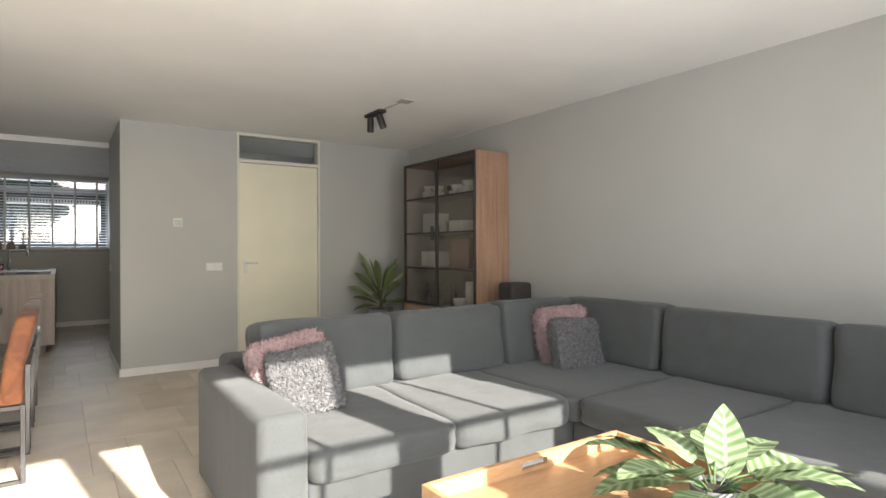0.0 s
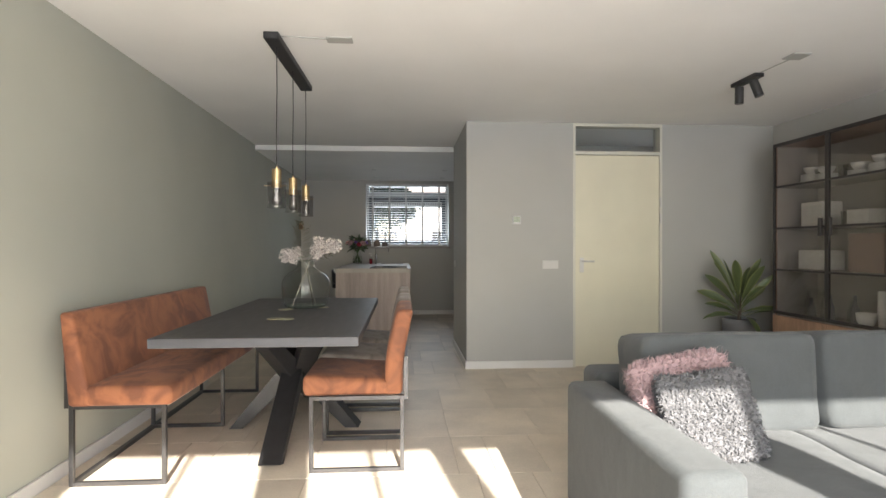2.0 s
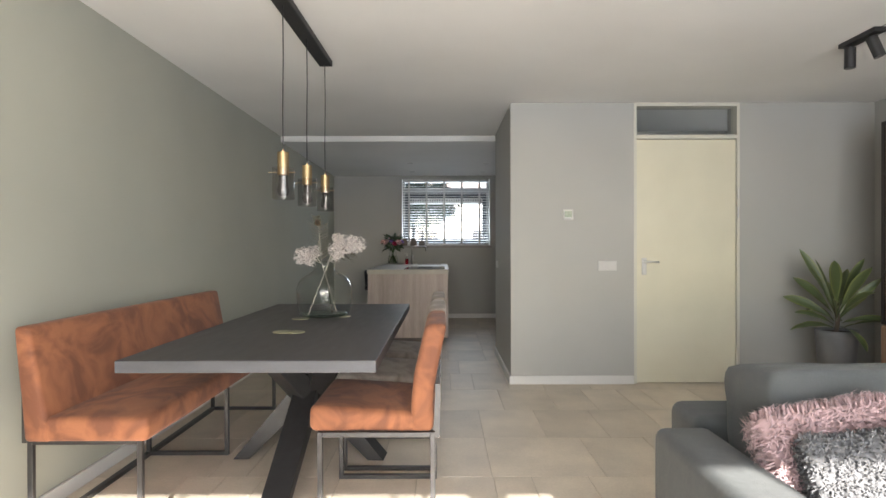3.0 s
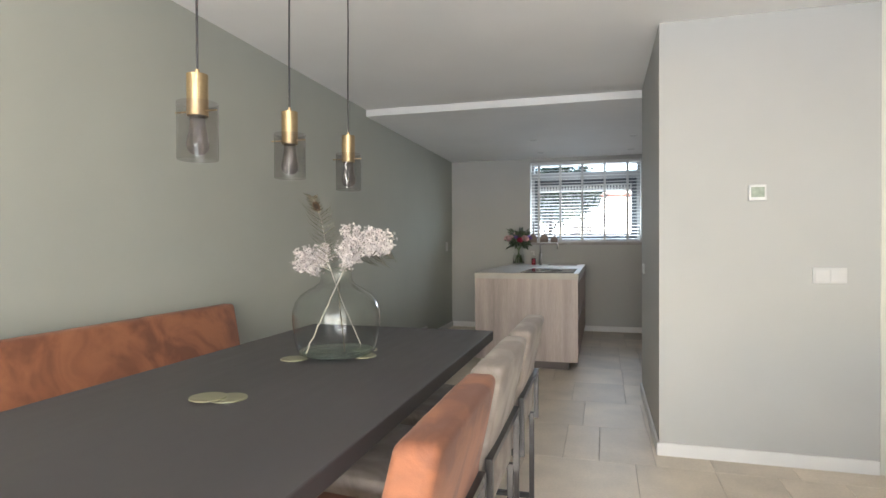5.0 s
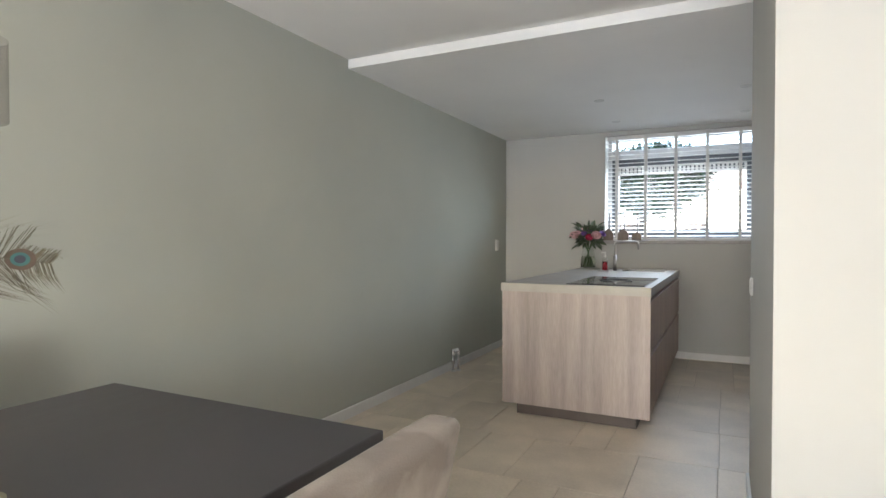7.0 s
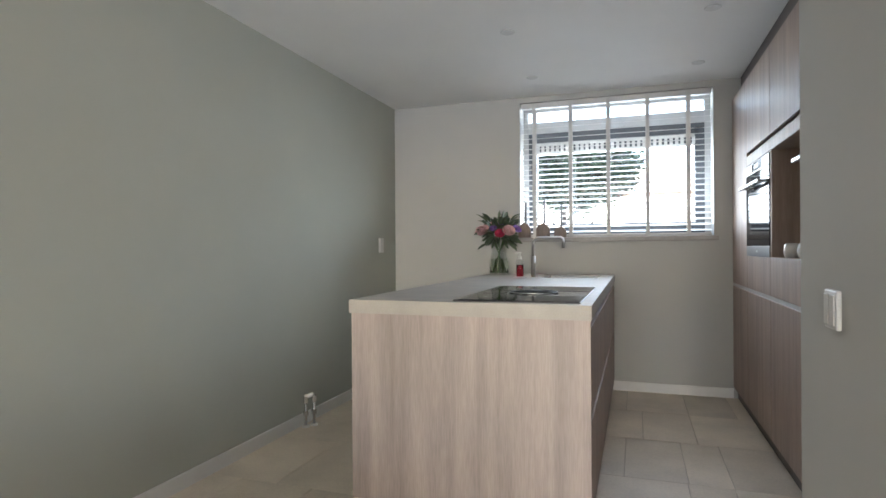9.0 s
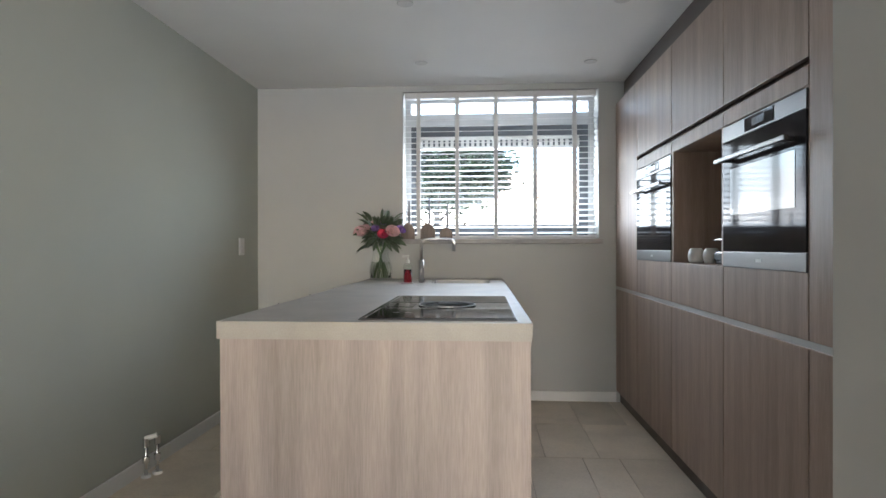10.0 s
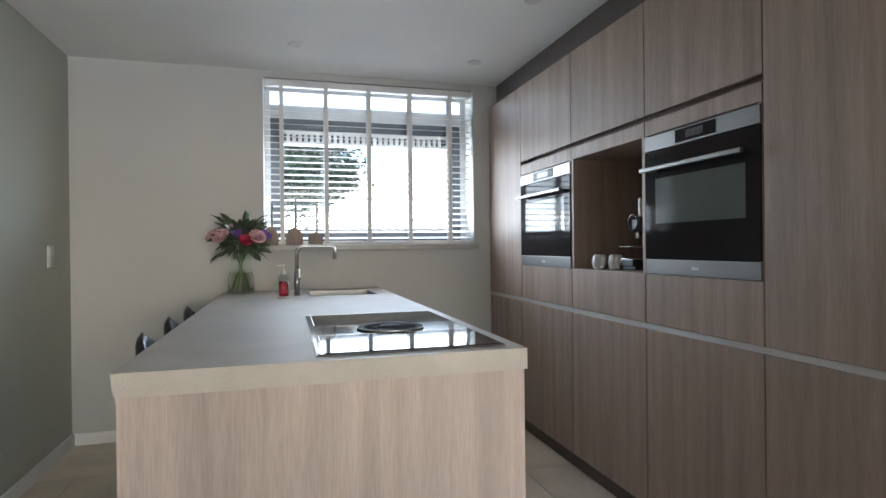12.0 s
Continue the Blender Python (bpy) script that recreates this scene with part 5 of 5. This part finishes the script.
# ---- on the dining table ----
vx, vy = -0.571, 4.346
vase = thing("glass_vase", (vx, vy, TZ), "wide clear glass bottle vase with dried white flowers and peacock feathers", "vase")
outer = [(0.0, 0.0), (0.135, 0.0), (0.155, 0.01), (0.166, 0.035), (0.175, 0.08), (0.181, 0.14), (0.178, 0.175), (0.167, 0.206), (0.146, 0.234), (0.112, 0.255), (0.08, 0.27), (0.064, 0.283), (0.059, 0.30), (0.060, 0.32), (0.066, 0.336), (0.067, 0.339), (0.062, 0.338), (0.057, 0.322)]
outer = [(r * 0.945 if r > 0.1 else r, z) for r, z in outer]
part("bottle", lathe(outer, (vx, vy, TZ + 0.0047), 48, 0.004, False), M["bottle_glass"], vase, smooth=True)


part("base", lathe([(0.0, 0.0), (0.124, 0.0), (0.143, 0.01), (0.138, 0.02), (0.07, 0.016), (0.0, 0.024)], (vx, vy, TZ + 0.005), 40), shell_glass("vase_base_glass", (0.86, 0.92, 0.895), 1.3), vase, "thick greenish glass base", smooth=True)


def umbel(c, r, count, seed):
    """A dried flower head: little tufts of narrow petals on short branching stalks, with gaps between."""
    rr = random.Random(seed)
    bm = bmesh.new()
    c = Vector(c)
    root = c + Vector((0, 0, -r * 1.1))
    for _ in range(count):
        v = Vector((rr.gauss(0, 1), rr.gauss(0, 1), rr.gauss(0, 1))).normalized()
        p = c + Vector((v.x * r, v.y * r, v.z * r * 1.05)) * rr.uniform(0.45, 1.0)
        rod(bm, root.lerp(p, 0.25), p, 0.0016, 0.0012, 4)
        out = (v + Vector((0, 0, 0.35))).normalized()
        for _ in range(6):
            o = p + Vector((rr.gauss(0, 1), rr.gauss(0, 1), rr.gauss(0, 1))) * 0.0075
            way = (out + Vector((rr.gauss(0, 1), rr.gauss(0, 1), rr.gauss(0, 1))) * 0.5).normalized()
            q = way.to_track_quat("Z", "Y").to_matrix()
            s = rr.uniform(0.008, 0.0125)
            for k in range(5):
                a = k * 2 * math.pi / 5 + rr.random()
                e = rr.uniform(0.3, 0.9)
                u = Vector((math.cos(a), math.sin(a), e)).normalized()
                w = Vector((-math.sin(a), math.cos(a), 0)) * s * 0.22
                pts = (Vector((0, 0, 0)), u * s * 0.55 - w, u * s, u * s * 0.55 + w)
                bm.faces.new([bm.verts.new(o + q @ t) for t in pts])
    return bm


heads = (((-0.665, 4.33, 1.135), 0.052), ((-0.60, 4.34, 1.155), 0.045), ((-0.43, 4.24, 1.165), 0.055), ((-0.425, 4.25, 1.225), 0.045), ((-0.345, 4.25, 1.205), 0.055), ((-0.30, 4.27, 1.20), 0.042), ((-0.62, 4.30, 1.115), 0.04))
heads = [((x - 0.045, y + 0.02, z - 0.015), r) for (x, y, z), r in heads]
for i, (c, r) in enumerate(heads):
    part("flower_head", umbel(c, r * 0.92, 40 if r > 0.05 else 28, 20 + i), M["dried_flower"], vase, "dried creamy white flower head")
    neck = Vector((vx + (0.02 if c[0] > vx else -0.02), vy, TZ + 0.33))
    part("twig", tube([neck, neck.lerp(Vector(c), 0.5) + Vector((0, 0, 0.004)), Vector(c)], 0.0024, 6), M["stem"], vase)
for foot, over in (((-0.645, 4.235, TZ + 0.022), (-0.545, 4.36, TZ + 0.335)),):
    a, b = Vector(foot), Vector(over)
    zig = [a.lerp(b, k / 16) + Vector((0.004 * math.sin(k * 2.3), 0.003 * math.cos(k * 1.9), 0)) * (1 - k / 16) for k in range(17)]
    part("stem", tube(zig, 0.0031, 6), M["stem"], vase)
M["feather"] = material("peacock_barbs", (0.10, 0.085, 0.045), 0.7, vary=0.3, scale=60)
M["eye_teal"] = material("peacock_eye_teal", (0.02, 0.12, 0.11), 0.35, vary=0.1, scale=60)
M["eye_blue"] = material("peacock_eye_blue", (0.008, 0.012, 0.03), 0.35, vary=0.1, scale=60)
M["eye_dark"] = material("peacock_eye_dark", (0.025, 0.018, 0.012), 0.4, vary=0.1, scale=60)
M["eye_bronze"] = material("peacock_eye_bronze", (0.075, 0.04, 0.018), 0.4, vary=0.1, scale=60)


def feather(points, plane, eye_at=0.93, eye=1.0, loose=1.0, shaft_key="stem", discs=("eye_bronze", "eye_teal", "eye_blue")):
    """A peacock feather: bare shaft, loose barbs, an eye near the tip."""
    pts = [Vector(p) for p in points]
    fine = []
    for a, b in zip(pts, pts[1:]):
        for k in range(10):
            fine.append(a.lerp(b, k / 10))
    fine.append(pts[-1])
    for _ in range(6):
        fine = [fine[0]] + [(fine[i - 1] + fine[i] * 2 + fine[i + 1]) / 4 for i in range(1, len(fine) - 1)] + [fine[-1]]
    shaft = part("feather_shaft", tube(fine, lambda s: 0.0022 * (1 - 0.7 * s), 6), M[shaft_key], vase, "slender feather shaft")
    bm = bmesh.new()
    rr = random.Random(3)
    n = len(fine)
    for i in range(int(n * 0.52), n):
        d = (fine[min(i + 1, n - 1)] - fine[i - 1]).normalized()
        sd = d.cross(Vector(plane)).normalized()
        for sgn in (-1, 1):
            for _ in range(8 if i > n * 0.8 else round(3 * loose)):
                L = rr.uniform(0.025, 0.055) if i > n * 0.8 else rr.uniform(0.05, 0.10) * eye * loose
                b0 = fine[i] + d * rr.uniform(-0.006, 0.006)
                b1 = b0 + (sd * sgn * 0.85 + d * 0.5) * L * 0.6
                b2 = b1 + (sd * sgn * 0.4 + d * 0.9) * L * 0.5 + Vector((0, 0, -0.012))
                w = d * 0.0006
                bm.faces.new([bm.verts.new(v) for v in (b0 - w, b1 - w, b1 + w, b0 + w)])
                bm.faces.new([bm.verts.new(v) for v in (b1 - w, b2, b1 + w)])
    part("plume", bm, M["feather"], shaft)
    e = fine[int((n - 1) * eye_at)]
    d = (fine[-1] - fine[-4]).normalized()
    sd = d.cross(Vector(plane)).normalized()
    nm = sd.cross(d).normalized()
    for lift, rr_, key in zip((0.0006, 0.0012, 0.0018), (0.019 * eye, 0.012 * eye, 0.007 * eye), discs):
        bmE = bmesh.new()
        for sg in (1, -1):
            bmE.faces.new([bmE.verts.new(e + d * 1.35 * rr_ * math.cos(t) + sd * rr_ * math.sin(t) + nm * lift * sg) for t in [k * math.pi / 10 for k in range(20)]])
        part("feather_eye", bmE, M[key], shaft)


feather([(-0.520, 4.46, TZ + 0.025), (-0.550, 4.37, 0.935), (-0.582, 4.314, 1.084), (-0.578, 4.237, 1.277), (-0.584, 4.187, 1.35)], (0.2, 0.98, 0.0), 0.9, 0.8, 1.5, "stem", ("eye_bronze", "eye_dark"))
feather([(-0.510, 4.29, TZ + 0.025), (-0.565, 4.34, 1.035), (-0.535, 4.43, 1.140), (-0.490, 4.515, 1.163), (-0.428, 4.556, 1.151)], (0.9, -0.42, 0.1), 0.86, 1.0, 1.2, "feather")
for k, (x, y) in enumerate(((-0.635, 3.672), (-0.583, 3.695), (-0.69, 4.228), (-0.459, 4.347), (-0.505, 4.47))):
    cst = thing("coaster", (x, y, TZ), "thin round olive gold coaster lying on the table", "coaster", "coasters on the table")
    part("disc", lathe([(0.0, 0.0), (0.05, 0.0), (0.05, 0.004), (0.0, 0.0045)], (x, y, TZ + (0.0046 if k == 0 else 0.0)), 32), M["gold"], cst)

# ---- pillows ----
def shaggy_pillow(name, c, size, rot, mat, label, seed, tuft=0.028, count=2600):
    """A square cushion covered in short shaggy ribbons."""
    p = thing(name, c, label, "pillow", "pillows on the sofa")
    rr = random.Random(seed)
    bm = cushion(0, 0, 0, size, size, size * 0.30, (16, 16, 2.6), 14, 0.01, seed=seed)
    m = pose(*c) @ pose(0, 0, 0, 0, 0, rot[2]) @ pose(0, 0, 0, rot[0], 0, 0) @ pose(0, 0, 0, 0, 0, rot[1])
    faces = [(f.calc_center_median(), f.normal.copy(), f.calc_area()) for f in bm.faces]
    areas = [f[2] for f in faces]
    sg = bmesh.new()
    for f in rr.choices(faces, areas, k=count):
        n = f[1]
        t = n.cross(Vector((rr.gauss(0, 1), rr.gauss(0, 1), rr.gauss(0, 1)))).normalized()
        b = n.cross(t)
        o = f[0] + t * rr.uniform(-0.012, 0.012) + b * rr.uniform(-0.012, 0.012)
        L = tuft * rr.uniform(0.6, 1.2)
        w = 0.0022
        p1 = o + n * L * 0.55 + t * L * 0.2
        p2 = p1 + n * L * 0.15 + t * L * 0.55
        v = [sg.verts.new(q) for q in (o - b * w, o + b * w, p1 + b * w, p1 - b * w, p2)]
        sg.faces.new((v[0], v[1], v[2], v[3]))
        sg.faces.new((v[3], v[2], v[4]))
    bm.transform(m)
    sg.transform(m)
    part("cover", bm, mat, p, smooth=True)
    part("shag", sg, mat, p, "short shaggy ribbons")
    return p


shaggy_pillow("pink_pillow", (1.205, 2.325, 0.572), 0.35, (70, 12, -10), M["pink_shag"], "dusty pink shaggy cushion on the sofa", 1, 0.036, 6500)
shaggy_pillow("grey_pillow", (1.222, 2.2, 0.562), 0.315, (66, 9, -14), M["grey_shag"], "grey shaggy cushion leaning on the pink one", 2, 0.018, 7000)
shaggy_pillow("pink_pillow", (3.03, 2.30, 0.61), 0.34, (76, 2, -8), M["pink_shag"], "dusty pink shaggy cushion in the sofa corner", 3, 0.034, 6500)
shaggy_pillow("grey_pillow", (3.0, 2.17, 0.56), 0.335, (70, -4, -10), M["grey_shag"], "grey shaggy cushion in the sofa corner", 4, 0.018, 7000)

# ---- coffee table with striped plant ----
TA, TB, TC, TD, TT = 1.22, 2.155, 0.235, 1.168, 0.386
ct = thing("coffee_table", (1.7, 0.73, 0), "oiled oak tray-top coffee table with cut-out handles", "coffee table")
part("tray_floor", B(TA + 0.02, TB - 0.02, TC + 0.02, TD - 0.02, TT - 0.02, TT), M["traywood"], ct)
for a in ((TA, TA + 0.02, TC, TD), (TB - 0.02, TB, TC, TD)):
    part("rim", B(*a, TT - 0.02, TT + 0.055, bevel=0.003), M["traywood"], ct)
tm = (TA + TB) / 2
for y0, y1 in ((TC, TC + 0.02), (TD - 0.02, TD)):
    rim = bmesh.new()
    for a in ((TA + 0.02, tm - 0.06, TT - 0.02, TT + 0.055), (tm + 0.06, TB - 0.02, TT - 0.02, TT + 0.055), (tm - 0.06, tm + 0.06, TT - 0.02, TT + 0.013), (tm - 0.06, tm + 0.06, TT + 0.038, TT + 0.055)):
        box(rim, a[0], a[1], y0, y1, a[2], a[3])
    bmesh.ops.remove_doubles(rim, verts=rim.verts, dist=1e-5)
    part("rim", rim, M["traywood"], ct, "rim with a cut-out handle")
for x in (TA + 0.08, TB - 0.08):
    for y in (TC + 0.08, TD - 0.08):
        part("leg", B(x - 0.02, x + 0.02, y - 0.02, y + 0.02, 0, TT - 0.02), M["black"], ct)

cx, cy = 1.875, 0.585
cal = thing("prayer_plant", (cx, cy, TT), "striped prayer plant in a grey pot on the tray", "potted plant")
part("pot", lathe([(0.0, 0.0), (0.055, 0.0), (0.07, 0.10), (0.066, 0.10), (0.055, 0.085), (0.0, 0.085)], (cx, cy, TT), 28), M["ceramic_grey"], cal, "grey ceramic pot", smooth=True)
part("soil", lathe([(0.0, 0.086), (0.06, 0.086), (0.06, 0.09), (0.0, 0.09)], (cx, cy, TT), 20), M["soil"], cal)
rc = random.Random(12)
for k in range(19):
    a = k * 2.4 + rc.uniform(-0.2, 0.2)
    el = 0.12 + 0.6 * rc.random()
    st = Vector((cx + 0.03 * math.cos(a), cy + 0.03 * math.sin(a), TT + 0.088))
    way = Vector((math.cos(a), math.sin(a), el)).normalized()
    tip = st + way * rc.uniform(0.07, 0.13)
    part("leaf_stalk", tube([st, st.lerp(tip, 0.5) + Vector((0, 0, 0.01)), tip], 0.003, 6), M["green_stem"], cal)
    part("leaf", leaf(tip, way, rc.uniform(0.22, 0.29), rc.uniform(0.12, 0.15), 0.75, 0.12, 14, 0.78, 0.02, rc.uniform(-0.4, 0.4)), M["calathea"], cal, smooth=True)
uv_way = Vector((0.15, 0.12, 1)).normalized()
part("leaf", leaf((1.975, 0.605, TT + 0.075), uv_way, 0.235, 0.12, 0.1, 0.12, 14, 0.85, 0.012, 0.0, (0.55, -0.83, 0.0)), M["calathea"], cal, smooth=True)

# ---- dragon plant, loudspeaker ----
gx, gy = 3.23, 5.26
dp = thing("dragon_plant", (gx, gy, 0), "bushy green leaf plant in a tall grey planter", "potted plant")
part("planter", lathe([(0.0, 0.0), (0.11, 0.0), (0.143, 0.47), (0.148, 0.52), (0.138, 0.52), (0.13, 0.49), (0.0, 0.49)], (gx, gy, 0), 36), M["ceramic_grey"], dp, "tall grey planter", smooth=True)
part("soil", lathe([(0.0, 0.491), (0.129, 0.491), (0.129, 0.50), (0.0, 0.50)], (gx, gy, 0), 24), M["soil"], dp)
part("cane", tube([(gx, gy, 0.49), (gx + 0.01, gy, 0.60), (gx, gy, 0.72)], 0.016, 10), M["bark"], dp)
rd = random.Random(21)
for k in range(23):
    a = k * 2.4 + rd.uniform(-0.45, 0.45)
    f = k / 22
    up = 0.25 + 2.3 * f ** 1.5 + rd.uniform(-0.15, 0.35)
    way = Vector((math.cos(a), math.sin(a), up)).normalized()
    st = Vector((gx, gy, 0.53 + 0.008 * k)) + Vector((math.cos(a), math.sin(a), 0)) * 0.022
    part("leaf", leaf(st, way, rd.uniform(0.30, 0.41) + 0.10 * f, rd.uniform(0.058, 0.085), rd.uniform(0.35, 1.1) - 0.3 * f, 0.35, 14, rd.uniform(1.25, 1.7), rd.uniform(0.0, 0.05), rd.uniform(-1.3, 1.3)), M["dracaena"], dp, smooth=True)

spk = thing("loudspeaker", (3.58, 3.40, 0), "black loudspeaker on a slim black floor stand", "loudspeaker")
part("cabinet", B(3.46, 3.70, 3.31, 3.50, 0.56, 0.885, bevel=0.03, seg=4), M["speaker_cloth"], spk, smooth=True)
part("grille", B(3.452, 3.4605, 3.335, 3.475, 0.59, 0.855, bevel=0.004), M["leather"], spk)
part("pole", R((3.58, 3.405, 0.02), (3.58, 3.405, 0.565), 0.02), M["black"], spk)
part("base_plate", B(3.45, 3.71, 3.28, 3.53, 0.0, 0.02, bevel=0.004), M["black"], spk)

# ---- things in the display cabinet ----
def stack(name, x0, x1, y0, y1, z, heights, mat, label, cat):
    for h in heights:
        b = tagged(part(name, B(x0, x1, y0, y1, 0, h, bevel=0.002), mat), label, cat, "things in the display cabinet")
        b.location.z = z
        z += h + 0.001


stack("book", 3.54, 3.72, 4.62, 4.86, 1.352, (0.045, 0.04, 0.05, 0.035, 0.03), M["paper"], "thick pale book stacked in the cabinet", "book")
stack("book", 3.54, 3.70, 4.15, 4.36, 1.352, (0.035, 0.03, 0.045), M["paper"], "pale book stacked in the cabinet", "book")
stack("storage_box", 3.52, 3.75, 4.0, 4.32, 0.992, (0.29,), M["kraft"], "brown cardboard storage box in the cabinet", "box")
stack("game_box", 3.56, 3.74, 4.62, 4.92, 0.992, (0.16,), M["paper"], "pale lidded box in the cabinet", "box")


def vessel(name, x, y, z, prof, mat, label, cat):
    return tagged(part(name, lathe(prof, (x, y, z), 24), mat, None, "", True), label, cat, "things in the display cabinet")


vessel("white_vase", 3.55, 4.0, 0.592, [(0.0, 0), (0.05, 0), (0.058, 0.1), (0.055, 0.27), (0.05, 0.27), (0.05, 0.02), (0, 0.02)], M["ceramic_white"], "tall white cylindrical ceramic vase", "vase")
vessel("white_bowl", 3.53, 4.16, 0.592, [(0.0, 0), (0.035, 0), (0.06, 0.04), (0.068, 0.10), (0.064, 0.10), (0.055, 0.045), (0, 0.01)], M["ceramic_white"], "small white ceramic pot", "pot")
for x, y, z, n in ((3.58, 4.08, 1.722, 5), (3.60, 4.30, 1.722, 3), (3.58, 4.62, 1.722, 4), (3.62, 4.84, 1.722, 6)):
    for k in range(n):
        vessel("white_plate", x, y, z + 0.012 * k, [(0.0, 0), (0.05, 0), (0.085, 0.014), (0.083, 0.018), (0.05, 0.006), (0.0, 0.006)], M["ceramic_white"], "white ceramic plate in a small stack", "plate")
    vessel("white_bowl", x, y, z + 0.012 * n + 0.006, [(0.0, 0), (0.03, 0), (0.055, 0.03), (0.065, 0.06), (0.062, 0.06), (0.05, 0.03), (0.0, 0.006)], M["ceramic_white"], "white ceramic bowl on a plate stack", "bowl")
for k, (y, h) in enumerate(((4.30, 0.22), (4.38, 0.17), (4.55, 0.20), (4.66, 0.24), (4.76, 0.16), (4.85, 0.21))):
    vessel("glass_bottle", 3.56 + 0.04 * (k % 2), y, 0.592, [(0.0, 0), (0.03, 0), (0.032, 0.02), (0.03, h * 0.55), (0.012, h * 0.72), (0.012, h), (0.0, h)], M["clear"] if k % 2 else M["ceramic_grey"], "small bottle on the lowest glass shelf", "bottle")
for y in (4.42, 4.47, 4.44, 4.72):
    vessel("drinking_glass", 3.60, y, 1.352 if y == 4.44 else 1.722, [(0.0, 0), (0.03, 0), (0.036, 0.11), (0.034, 0.11), (0.028, 0.006), (0, 0.006)], M["clear"], "clear drinking glass on a shelf", "glass")


# ---- floor tiles ----
tile_mesh = {}


def tile_piece(w, d):
    key = (round(w, 3), round(d, 3))
    if key not in tile_mesh:
        bm = bmesh.new()
        box(bm, 0.0015, w - 0.0015, 0.0015, d - 0.0015, -0.01, 0.0)
        top_edges = [e for e in bm.edges if all(v.co.z > -0.001 for v in e.verts)]
        bmesh.ops.bevel(bm, geom=top_edges, offset=0.0015, segments=1, affect="EDGES")
        me = bpy.data.meshes.new("tile")
        bm.to_mesh(me)
        bm.free()
        me.materials.append(M["tile"])
        tile_mesh[key] = me
    return tile_mesh[key]


rng = random.Random(5)
row_y = 4.905 - 0.585 * 11
while row_y < YK:
    x = XL - rng.choice((0.0, 0.1, 0.2, 0.3))
    d = 0.585
    while x < XR:
        w = rng.choice((0.195, 0.29, 0.29, 0.39, 0.39, 0.585))
        xa, xb, ya, yb = max(x, XL), min(x + w, XR), max(row_y, YR - WT), min(row_y + d, YK)
        if xb - xa > 0.03 and yb - ya > 0.03 and not (xa > 1.75 and ya > YD):
            t = new("tile", tile_piece(xb - xa, yb - ya))
            t.location = (xa, ya, 0)
            t.parent = floor
        x += w
    row_y += d
